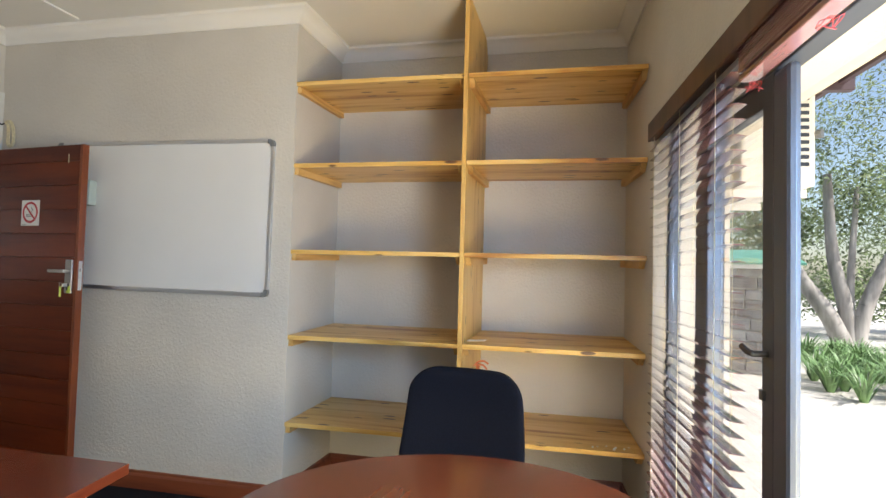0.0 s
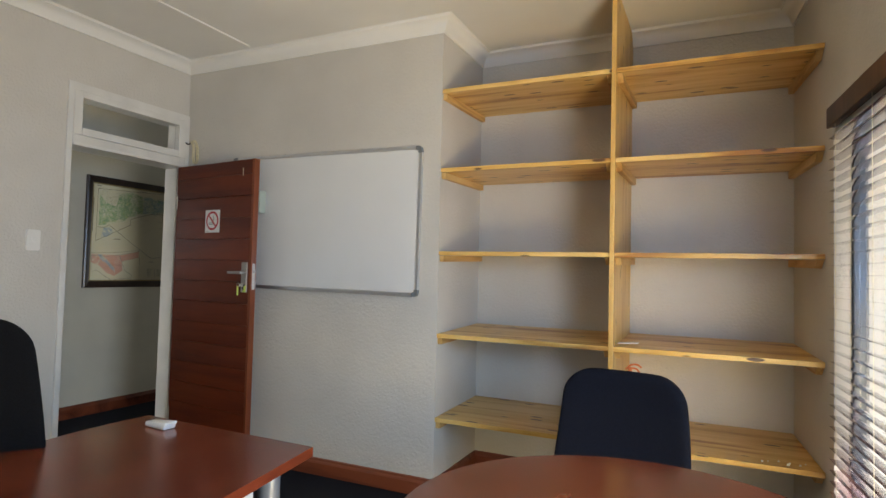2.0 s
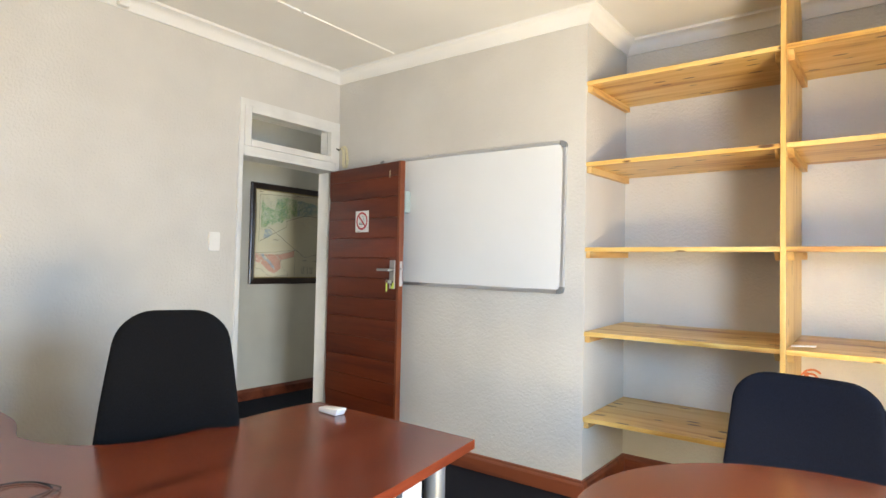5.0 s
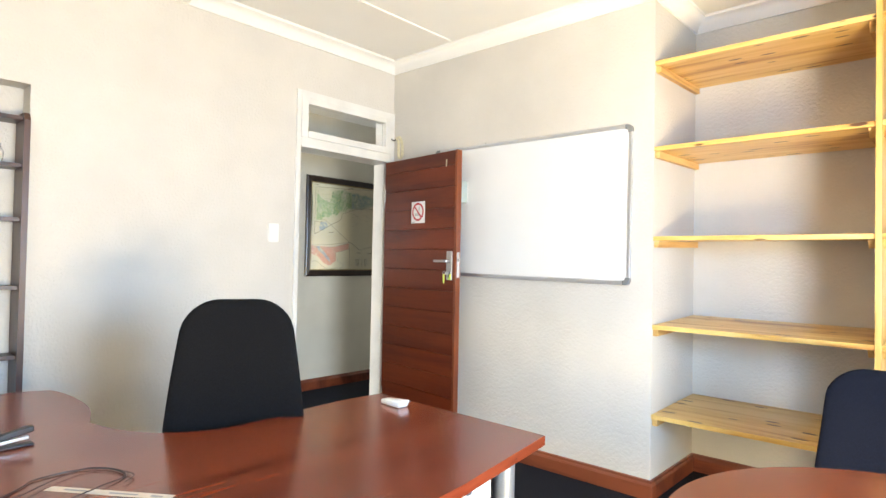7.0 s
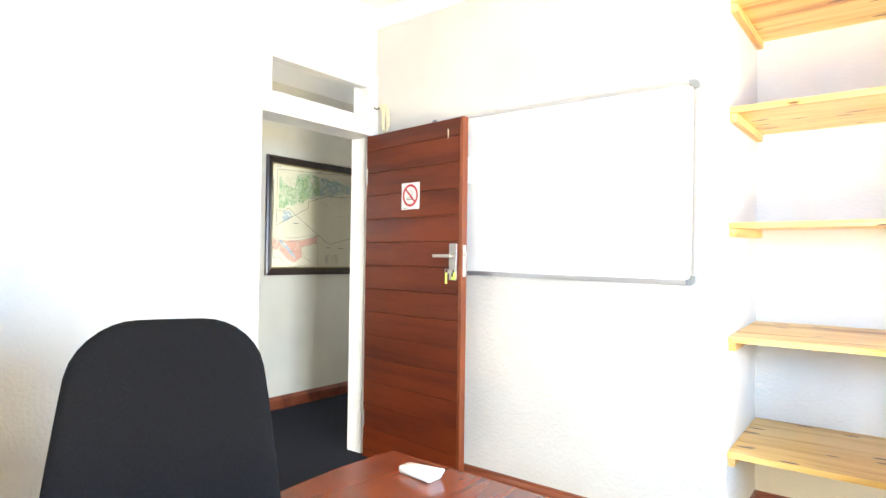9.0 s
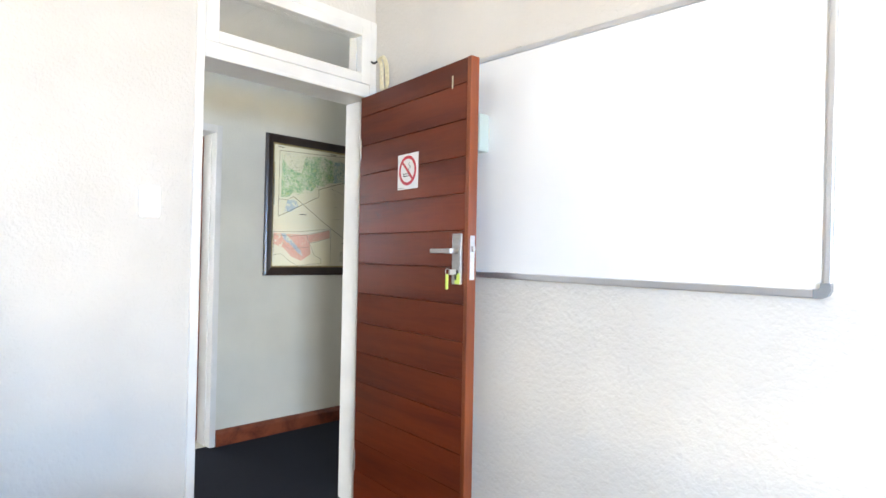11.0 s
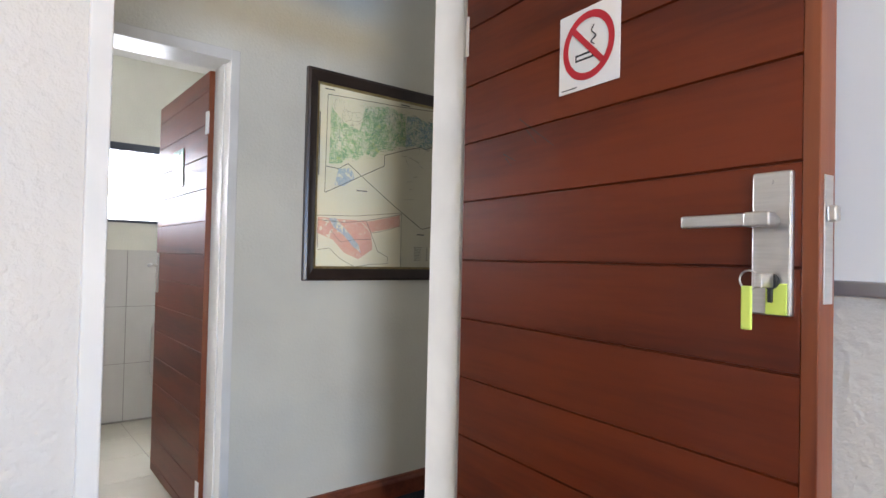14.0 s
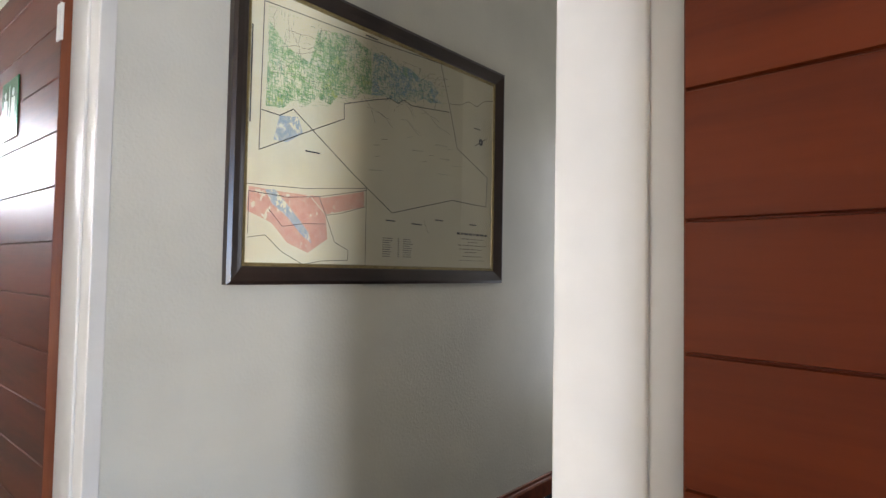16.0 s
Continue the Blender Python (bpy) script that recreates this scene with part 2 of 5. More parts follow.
FASCIA = material("purple_brown_fascia", (0.10, 0.065, 0.075), 0.5, vary=0.1)
EXT_WALL = material("outer_plaster", (0.58, 0.55, 0.49), 0.85, vary=0.05, bump=0.4)
GLASS = clear_glass("window_glass")
FROSTED = clear_glass("frosted_glass", 0.55)


# ---- helpers for building ----
BASE = {}


def thing(name, at=(0, 0, 0), rz=0.0, label="", category="", group="", kind="", matrix=None):
    ob = new(name)
    ob.empty_display_size = 0.1
    ob.matrix_basis = matrix if matrix is not None else Matrix.Translation(at) @ Matrix.Rotation(rz, 4, "Z")
    BASE[ob.name] = Vector(at) if matrix is None and rz == 0 else Vector((0, 0, 0))
    return tagged(ob, label, category, group, kind)


def part(name, bm, mat, parent=None, label="", smooth=False, category="", kind="", group=""):
    """One mesh under a thing. Its shape is given in the world, unless the thing is turned: then in the thing's own frame."""
    base = BASE.get(parent.name, Vector((0, 0, 0))) if parent else Vector((0, 0, 0))
    if base.length:
        bmesh.ops.translate(bm, vec=-base, verts=bm.verts)
    me = bpy.data.meshes.new(name)
    bmesh.ops.recalc_face_normals(bm, faces=bm.faces)
    bm.to_mesh(me)
    bm.free()
    me.materials.append(mat)
    if smooth:
        me.shade_smooth()
        me.set_sharp_from_angle(angle=radians(40))
    ob = new(name, me)
    ob.parent = parent
    BASE[ob.name] = base
    return tagged(ob, label, category, group, kind)


def box(bm, x0, x1, y0, y1, z0, z1, bevel=0.0, seg=2, m=None):
    ret = bmesh.ops.create_cube(bm, size=1.0)
    vs = ret["verts"]
    bmesh.ops.scale(bm, vec=(x1 - x0, y1 - y0, z1 - z0), verts=vs)
    bmesh.ops.translate(bm, vec=((x0 + x1) / 2, (y0 + y1) / 2, (z0 + z1) / 2), verts=vs)
    if bevel:
        es = {e for v in vs for e in v.link_edges}
        r = bmesh.ops.bevel(bm, geom=list(es), offset=bevel, segments=seg, profile=0.5, affect="EDGES")
        vs = list({v for f in r["faces"] for v in f.verts} | {v for v in vs if v.is_valid})
    if m is not None:
        bmesh.ops.transform(bm, matrix=m, verts=vs)
    return vs


def boxes(*specs, bevel=0.0, m=None):
    bm = bmesh.new()
    for s in specs:
        box(bm, *s, bevel=bevel)
    if m is not None:
        bmesh.ops.transform(bm, matrix=m, verts=bm.verts)
    return bm


def cyl(bm, a, b, r0, r1=None, seg=20):
    """A tapered rod from a to b."""
    a, b = Vector(a), Vector(b)
    r1 = r0 if r1 is None else r1
    q = (b - a).to_track_quat("Z", "Y").to_matrix().to_4x4()
    r = bmesh.ops.create_cone(bm, cap_ends=True, segments=seg, radius1=r0, radius2=r1, depth=(b - a).length)
    bmesh.ops.transform(bm, matrix=Matrix.Translation((a + b) / 2) @ q, verts=r["verts"])
    return r["verts"]


def prism(pts, z0, z1, bevel=0.0):
    """An upright slab over a flat outline."""
    bm = bmesh.new()
    lo = [bm.verts.new((x, y, z0)) for x, y in pts]
    hi = [bm.verts.new((x, y, z1)) for x, y in pts]
    bm.faces.new(lo[::-1])
    top = bm.faces.new(hi)
    n = len(pts)
    for i in range(n):
        bm.faces.new((lo[i], lo[(i + 1) % n], hi[(i + 1) % n], hi[i]))
    if bevel:
        bmesh.ops.bevel(bm, geom=list(top.edges), offset=bevel, segments=2, profile=0.5, affect="EDGES")
    return bm


def sweep(path, profile, closed=False):
    """A moulding along a flat path, mitred at the corners. The profile's points are (out, up); out is to the path's right."""
    bm = bmesh.new()
    pts = [Vector(p) for p in path]
    n, rings = len(pts), []
    for i, p in enumerate(pts):
        d0 = (p - pts[i - 1]).normalized() if i or closed else None
        d1 = (pts[(i + 1) % n] - p).normalized() if i < n - 1 or closed else None
        n0 = Vector((d0.y, -d0.x)) if d0 else None
        n1 = Vector((d1.y, -d1.x)) if d1 else None
        if n0 is None or n1 is None:
            out = n1 if n0 is None else n0
        else:
            out = (n0 + n1).normalized()
            out /= max(0.2, out.dot(n0))
        rings.append([bm.verts.new((p.x + out.x * o, p.y + out.y * o, z)) for o, z in profile])
    for i in range(n if closed else n - 1):
        a, b = rings[i], rings[(i + 1) % n]
        for k in range(len(profile)):
            j = (k + 1) % len(profile)
            bm.faces.new((a[k], a[j], b[j], b[k]))
    if not closed:
        bm.faces.new(rings[0])
        bm.faces.new(rings[-1][::-1])
    return bm


def tube(bm, pts, r, seg=8):
    """A round cord through points."""
    pts = [Vector(p) for p in pts]
    rings = []
    for i, p in enumerate(pts):
        d = (pts[min(i + 1, len(pts) - 1)] - pts[max(i - 1, 0)]).normalized()
        u = d.orthogonal().normalized() if not rings else (prev - d * prev.dot(d)).normalized()
        prev = u
        v = d.cross(u)
        rings.append([bm.verts.new(p + (u * math.cos(a) + v * math.sin(a)) * r) for a in (2 * math.pi * k / seg for k in range(seg))])
    for a, b in zip(rings, rings[1:]):
        for k in range(seg):
            bm.faces.new((a[k], a[(k + 1) % seg], b[(k + 1) % seg], b[k]))
    bm.faces.new(rings[0][::-1])
    bm.faces.new(rings[-1])
    return bm


def spline(pts, n=8):
    """Smooth points through the given ones."""
    p = [Vector(q) for q in pts]
    out = []
    for i in range(len(p) - 1):
        a, b, c, d = p[max(i - 1, 0)], p[i], p[i + 1], p[min(i + 2, len(p) - 1)]
        for k in range(n):
            t = k / n
            out.append(0.5 * ((2 * b) + (c - a) * t + (2 * a - 5 * b + 4 * c - d) * t * t + (3 * b - a - 3 * c + d) * t ** 3))
    return out + [p[-1]]


def strip(bm, pts, w, plane_x, thick=0.0004):
    """A thin ink line on an upright sheet that faces +x, through points (y, z)."""
    for (y0, z0), (y1, z1) in zip(pts, pts[1:]):
        d = Vector((y1 - y0, z1 - z0))
        if d.length < 1e-6:
            continue
        n = Vector((-d.y, d.x)).normalized() * w / 2
        c = [(y0 - n.x, z0 - n.y), (y1 - n.x, z1 - n.y), (y1 + n.x, z1 + n.y), (y0 + n.x, z0 + n.y)]
        bm.faces.new([bm.verts.new((plane_x + thick, y, z)) for y, z in c])


# ---- sizes ----
CEILING, HX0, HX1 = 2.84, -4.73, -3.53      # ceiling, hall between map wall and office wall
WX, NY, JX, RY = -3.37, 3.30, -1.26, 3.95   # office wall, board wall, recess side, recess back
SOUTH = -2.6


def garden(x, y):
    v = GARDEN @ Vector((x, y, 0))
    return v.x, v.y


GX_S = garden(0, (SOUTH - 3.3) / math.cos(math.atan(0.085)))[0]
GX_N = garden(0, 0.65)[0]

# ---- large structure ----
part("floor", boxes((-5.2, 1.2, SOUTH - 0.2, 6.4, -0.12, 0.0)), CARPET, label="charcoal loop-pile carpet over office and hall", category="floor", kind="structure")
part("ceiling", boxes((HX1 + 0.08, 1.5, SOUTH - 0.2, RY + 0.25, CEILING, CEILING + 0.1)), CEIL, label="white painted board ceiling of the office", category="ceiling", kind="structure")
part("hall_ceiling", boxes((HX0 - 0.15, HX1 + 0.08, -2.8, 6.4, 2.70, 2.80)), CEIL, label="white hall ceiling", category="ceiling", kind="structure")

DY0, DY1 = 2.432, 3.262      # office doorway
NZ0, NZ1, NW0, NW1 = 0.0, 2.107, -0.25, 0.888   # recess with the brown bookcase
part("wall_west", boxes(
    (HX1, WX, DY1 + 0.045, 6.4, 0, CEILING),
    (HX1, WX, DY0 - 0.035, DY1 + 0.045, 2.44, CEILING),
    (HX1, WX, NW1, DY0 - 0.035, 0, CEILING),
    (HX1, HX1 + 0.03, NW0, NW1, 0, NZ1),
    (HX1, WX, NW0, NW1, NZ1, CEILING),
    (HX1, WX, SOUTH - 0.2, NW0, 0, CEILING)), WALL, label="pale stone-coloured plastered wall with the office doorway", category="wall", kind="structure")
part("wall_north", boxes((WX, JX, NY, RY + 0.25, 0, CEILING)), WALL, label="stippled pale plastered wall behind the whiteboard", category="wall", kind="structure")
part("wall_recess", boxes((JX, GX_N + 0.4, RY, RY + 0.25, 0, CEILING)), WALL, label="pale plastered back of the shelf recess", category="wall", kind="structure")
part("wall_south", boxes((HX1, -1.45, SOUTH - 0.2, SOUTH, 0, CEILING), (0.35, GX_S + 0.4, SOUTH - 0.2, SOUTH, 0, CEILING),
     (-1.45, 0.35, SOUTH - 0.2, SOUTH, 0, 0.9), (-1.45, 0.35, SOUTH - 0.2, SOUTH, 2.1, CEILING)), WALL, label="plain plastered wall behind the desks", category="wall", kind="structure")

OP0, OP1, OPZ = -2.95, -0.12, 1.96      # garden doorway, along the garden wall
WT = 0.30
part("wall_east", boxes(
    (0, WT, OP1, 1.0, 0, CEILING), (0, WT, OP0, OP1, OPZ, CEILING), (0, WT, -6.3, OP0, 0, CEILING),
    m=GARDEN), WALL, label="pale plastered wall with the garden doorway", category="wall", kind="structure")

CORNICE = [(0, -0.085), (0.012, -0.085), (0.016, -0.072), (0.03, -0.045), (0.055, -0.022), (0.075, -0.014), (0.08, 0.0), (0.0, 0.0)]
inner = [(WX, SOUTH), (WX, NY), (JX, NY), (JX, RY), (GX_N, RY), (GX_S, SOUTH)]
part("cornice", sweep(inner, [(o, CEILING + z) for o, z in CORNICE], closed=True), CEIL, label="white coved plaster cornice", category="cornice", kind="structure", smooth=True)
SK = [(0, 0), (0.02, 0), (0.02, 0.075), (0.016, 0.085), (0.012, 0.09), (0.010, 0.102), (0.0, 0.105)]
part("baseboard", sweep([(WX, NW1 + 0.02), (WX, DY0 - 0.035)], SK), SKIRT, label="red-brown stained timber skirting", category="skirting board", kind="structure")
part("baseboard", sweep([(WX, NY), (JX, NY), (JX, RY), (GX_N, RY), (garden(0, OP1))], SK), SKIRT, label="red-brown stained timber skirting", category="skirting board", kind="structure")
part("baseboard", sweep([(WX, SOUTH), (WX, NW0 - 0.02)], SK), SKIRT, label="red-brown stained timber skirting", category="skirting board", kind="structure")
bm = boxes((-2.705, -2.677, 2.362, 3.18, CEILING - 0.010, CEILING), (-2.705, -2.677, SOUTH + 0.09, 2.340, CEILING - 0.010, CEILING), bevel=0.003)
part("ceiling_batten", bm, CEIL, label="thin white cover strip over a ceiling board joint", category="ceiling strip", kind="structure")

# unseen window, added to hold the south fill lamp
sww = thing("window", (-0.55, SOUTH, 0.9), label="plain steel office window, unseen, added as an opening for fill light", category="window", kind="structure")
part("window_frame", boxes((-1.45, -1.41, SOUTH - 0.12, SOUTH - 0.07, 0.9, 2.1), (0.31, 0.35, SOUTH - 0.12, SOUTH - 0.07, 0.9, 2.1),
     (-1.41, 0.31, SOUTH - 0.12, SOUTH - 0.07, 0.9, 0.94), (-1.41, 0.31, SOUTH - 0.12, SOUTH - 0.07, 2.06, 2.1)), WHITE, sww)

# hall and washroom shell
WDY0, WDY1, WDZ, WCX = 2.26, 3.076, 2.035, -6.92
part("hall_wall", boxes(
    (HX0 - 0.15, HX0, WDY1 + 0.02, 6.4, 0, 2.70), (HX0 - 0.15, HX0, WDY0 - 0.02, WDY1 + 0.02, WDZ + 0.02, 2.70), (HX0 - 0.15, HX0, -2.8, WDY0 - 0.02, 0, 2.70)),
    HALL_WALL, label="pale plastered hall wall where the map hangs", category="wall", kind="structure")
part("hall_end_wall", boxes((HX0, HX1, 6.0, 6.4, 0, 2.70)), HALL_WALL, label="plain hall end wall", category="wall", kind="structure")
part("hall_end_wall", boxes((HX0, HX1, -2.8, -2.6, 0, 2.70)), HALL_WALL, label="plain hall end wall", category="wall", kind="structure")
part("baseboard", sweep([(HX0, WDY1 + 0.042), (HX0, 6.0), (HX1, 6.0), (HX1, DY1 + 0.045)], SK), SKIRT, label="red-brown stained hall skirting", category="skirting board", kind="structure")
part("baseboard", sweep([(HX0, -2.6), (HX0, WDY0 - 0.042)], SK), SKIRT, label="red-brown stained hall skirting", category="skirting board", kind="structure")
VY0, VY1, VZ0, VZ1 = 2.35, 3.75, 1.435, 1.995
part("washroom_wall", boxes(
    (WCX - 0.2, WCX, 1.6, VY0, 0, 2.7), (WCX - 0.2, WCX, VY1, 4.4, 0, 2.7), (WCX - 0.2, WCX, VY0, VY1, 0, VZ0), (WCX - 0.2, WCX, VY0, VY1, VZ1, 2.7)),
    HALL_WALL, label="grey washroom wall with a wide high window", category="wall", kind="structure")
part("washroom_side_wall", boxes((WCX - 0.2, HX0 - 0.15, 4.2, 4.4, 0, 2.7)), HALL_WALL, label="grey washroom side wall", category="wall", kind="structure")
part("washroom_side_wall", boxes((WCX - 0.2, HX0 - 0.15, 1.4, 1.6, 0, 2.7)), HALL_WALL, label="grey washroom side wall", category="wall", kind="structure")
part("washroom_ceiling", boxes((WCX - 0.2, HX0 - 0.15, 1.4, 4.4, 2.7, 2.8)), CEIL, label="white washroom ceiling", category="ceiling", kind="structure")
wc_floor = part("washroom_floor", boxes((WCX, HX0 - 0.03, 1.6, 4.2, -0.12, 0.001)), GROUT, label="cream tiled washroom floor with grey joints", category="floor", kind="structure")
wc_tiling = part("washroom_wall_tiling", boxes((WCX, WCX + 0.006, 1.6, 4.2, 0.0, 1.235)), GROUT, label="grey glazed wall tiles up to chest height", category="wall tiles", kind="structure")


part("washroom_cornice", sweep([(WCX, 1.6), (WCX, 4.2), (HX0 - 0.15, 4.2), (HX0 - 0.15, 1.6)], [(o, 2.7 + z) for o, z in CORNICE], closed=True), CEIL, label="white coved plaster cornice of the washroom", category="cornice", kind="structure", smooth=True)

# ---- door frames ----
f1 = thing("door_frame", (WX, DY0, 0), label="white painted steel door frame with a glazed fanlight over the office doorway", category="door frame", kind="structure")
part("jamb", boxes((HX1 - 0.012, WX + 0.012, DY0 - 0.035, DY0, 0, 2.44), (HX1 - 0.0125, -3.415, DY0, DY0 + 0.008, 0, 2.044), bevel=0.003), WHITE, f1)
part("jamb", boxes((HX1 - 0.012, WX + 0.012, DY1, DY1 + 0.045, 0, 2.44), (HX1 - 0.0125, -3.415, DY1 - 0.010, DY1, 0, 2.044), bevel=0.003), WHITE, f1)
part("head", boxes((HX1 - 0.012, WX + 0.012, DY0, DY1, 2.395, 2.44), bevel=0.003), WHITE, f1)
part("transom", boxes((HX1 - 0.012, WX + 0.012, DY0, DY1, 2.045, 2.115), (WX - 0.002, WX + 0.022, DY0, DY1, 2.045, 2.062), bevel=0.004), WHITE, f1)
sash = part("fanlight_sash", boxes(
    (WX - 0.05, WX + 0.016, DY0, DY0 + 0.055, 2.115, 2.395), (WX - 0.05, WX + 0.016, DY1 - 0.055, DY1, 2.115, 2.395),
    (WX - 0.05, WX + 0.016, DY0 + 0.055, DY1 - 0.055, 2.115, 2.165), (WX - 0.05, WX + 0.016, DY0 + 0.055, DY1 - 0.055, 2.35, 2.395), bevel=0.004), WHITE, f1)
g = part("pane", boxes((WX - 0.03, WX - 0.026, DY0 + 0.055, DY1 - 0.055, 2.165, 2.35)), GLASS, sash)
g.visible_shadow = False

f2 = thing("door_frame", (HX0, WDY0, 0), label="white painted steel door frame of the washroom", category="door frame", kind="structure")
for y0, y1 in ((WDY0 - 0.04, WDY0), (WDY1, WDY1 + 0.04)):
    part("jamb", boxes((HX0 - 0.165, HX0 + 0.015, y0, y1, 0, WDZ + 0.048), bevel=0.003), WHITE, f2)
part("head", boxes((HX0 - 0.165, HX0 + 0.015, WDY0, WDY1, WDZ, WDZ + 0.048), bevel=0.003), WHITE, f2)
part("door_stop", boxes((HX0 - 0.164, HX0 - 0.045, WDY1 - 0.008, WDY1, 0, WDZ), (HX0 - 0.10, HX0 - 0.045, WDY0, WDY0 + 0.014, 0, WDZ), bevel=0.002), WHITE, f2)


# ---- doors ----
def plank_door(name, matrix, label, width=0.813, height=2.03, pitch=0.1447, start=0.060):
    """A leaf of horizontal tongued planks between two edge lippings. Own frame: hinge at the origin, leaf along +x, near face y = 0, depth to +y."""
    d = thing(name, matrix=matrix, label=label, category="door")
    part("core", boxes((-0.008, width - 0.022, 0.006, 0.036, 0.012, height)), MERANTI, d, "dark red-brown door core")
    part("edge_strip", boxes((-0.010, -0.0085, 0.001, 0.041, 0.01, height)), MERANTI_Z, d)
    part("stile", boxes((width - 0.022, width, 0.0, 0.042, 0.01, height), bevel=0.0015), MERANTI_Z, d)
    z = [0.01] + [start + pitch * k for k in range(14) if start + pitch * k < height - 0.05] + [height]
    for a, b in zip(z, z[1:]):
        for y0, y1 in ((0.0, 0.006), (0.036, 0.042)):
            bm = bmesh.new()
            c = 0.0016
            lo, hi = (y0, y1) if y0 < 0.02 else (y1, y0)
            pts = [(a + 0.001, hi), (a + 0.001, lo + (hi - lo) * 0.7), (a + 0.001 + c, lo), (b - 0.001 - c, lo), (b - 0.001, lo + (hi - lo) * 0.7), (b - 0.001, hi)]
            l = [bm.verts.new((-0.0078, y, zz)) for zz, y in pts]
            r = [bm.verts.new((width - 0.0225, y, zz)) for zz, y in pts]
            for k in range(6):
                bm.faces.new((l[k], l[(k + 1) % 6], r[(k + 1) % 6], r[k]))
            bm.faces.new(l)
            bm.faces.new(r[::-1])
            part("plank", bm, MERANTI, d)
    return d


hinge, free = Vector((-3.350, 3.213)), Vector((-2.521, 3.118))
ang = math.atan2(free.y - hinge.y, free.x - hinge.x)
DOOR1 = Matrix.Translation((hinge.x, hinge.y, 0)) @ Matrix.Rotation(ang, 4, "Z")
door1 = plank_door("door", DOOR1, "open office door of varnished red-brown horizontal planks with steel lever handle", width=0.820, height=2.04)
W1 = 0.820
esc = part("escutcheon", boxes((0.735, 0.79, -0.010, 0.0, 1.151, 1.350), bevel=0.003), STEEL, door1, "brushed steel escutcheon plate")
bm = bmesh.new()
for z in (1.336, 1.166):
    cyl(bm, (0.762, -0.012, z), (0.762, -0.009, z), 0.004, seg=12)
part("screw", bm, STEEL, esc)
bm = bmesh.new()
cyl(bm, (0.765, -0.055, 1.281), (0.765, -0.008, 1.281), 0.010)
box(bm, 0.752, 0.788, -0.062, -0.044, 1.271, 1.291, bevel=0.003)
box(bm, 0.655, 0.760, -0.060, -0.047, 1.272, 1.290, bevel=0.003)
part("lever_handle", bm, STEEL, door1, "square brushed steel lever handle")
bm = bmesh.new()
cyl(bm, (0.765, -0.016, 1.198), (0.765, -0.006, 1.198), 0.011)
box(bm, 0.762, 0.768, -0.017, -0.006, 1.169, 1.195, bevel=0.001)
part("lock_cylinder", bm, BLACK, door1, "dark key cylinder")
keys = thing("key_with_tag", matrix=DOOR1 @ Matrix.Translation((0.0, 0.0, 0.0135)), label="key in the lock with ring and yellow-green tag", category="key")
bm = bmesh.new()
box(bm, 0.760, 0.770, -0.046, -0.014, 1.176, 1.196, bevel=0.002)
part("key_bow", bm, STEEL, keys)
bm = bmesh.new()
tube(bm, [(0.752 + 0.013 * math.cos(a), -0.044, 1.186 + 0.013 * math.sin(a)) for a in [k * math.pi / 8 for k in range(17)]], 0.0014)
part("key_ring", bm, STEEL, keys)
part("tag", boxes((0.742, 0.757, -0.047, -0.042, 1.118, 1.178), bevel=0.0022), YELLOW, keys, "yellow-green plastic tag")
part("key_plate", boxes((0.757, 0.786, -0.0125, -0.0104, 1.139, 1.182), bevel=0.001), YELLOW, keys, "yellow-green card on the plate")
bm = boxes((W1, W1 + 0.002, 0.010, 0.033, 1.170, 1.342), bevel=0.0008)
part("lock_face", bm, STEEL, door1, "steel lock face")
part("latch", boxes((W1 + 0.002, W1 + 0.014, 0.014, 0.028, 1.279, 1.301), bevel=0.003), STEEL, door1)
bm = bmesh.new()
box(bm, 0.745, 0.775, 0.052, 0.068, 1.26, 1.276, bevel=0.002)
cyl(bm, (0.765, 0.04, 1.268), (0.765, 0.056, 1.268), 0.010)
part("back_knob", bm, STEEL, door1)
for z in (0.25, 1.78):
    bm = bmesh.new()
    cyl(bm, (-0.006, 0.0, z - 0.05), (-0.006, 0.0, z + 0.05), 0.007, seg=12)
    part("hinge", bm, STEEL, door1)

for (xa, za), (xb, zb) in (((0.205, 1.532), (0.315, 1.456)), ((0.225, 1.508), (0.262, 1.470)), ((0.150, 1.462), (0.195, 1.440)), ((0.158, 1.452), (0.180, 1.430))):
    dd = Vector((xb - xa, zb - za))
    nn = Vector((-dd.y, dd.x)).normalized() * 0.0013
    bm = bmesh.new()
    bm.faces.new([bm.verts.new((x, -0.0004, z)) for x, z in ((xa - nn.x, za - nn.y), (xb, zb), (xb + nn.x, zb + nn.y), (xa + nn.x, za + nn.y))])
    part("scratch", bm, INK, door1, "thin dark scratch")

# the painted figure 1 on the door
f = bpy.data.curves.new("door_number", "FONT")
f.body, f.size, f.extrude = "1", 0.075, 0.0006
num = new("door_number_tmp", f)
bpy.context.view_layer.update()
me = bpy.data.meshes.new_from_object(num)
bpy.data.objects.remove(num)
me.materials.append(CREAM)
num = new("door_number", me)
num.parent = door1
num.matrix_basis = Matrix.Translation((0.690, -0.001, 1.932)) @ Matrix.Rotation(radians(90), 4, "X")
tagged(num, "small cream figure one")

# no-smoking sign on the door
sg = thing("no_smoking_sign", matrix=DOOR1 @ Matrix.Translation((0.330, 0, 1.553)), label="white plastic no-smoking sign with a red ring, stuck on the door", category="sign")
part("plate", boxes((0, 0.155, -0.002, -0.0003, 0, 0.157), bevel=0.0005), PLASTIC, sg)


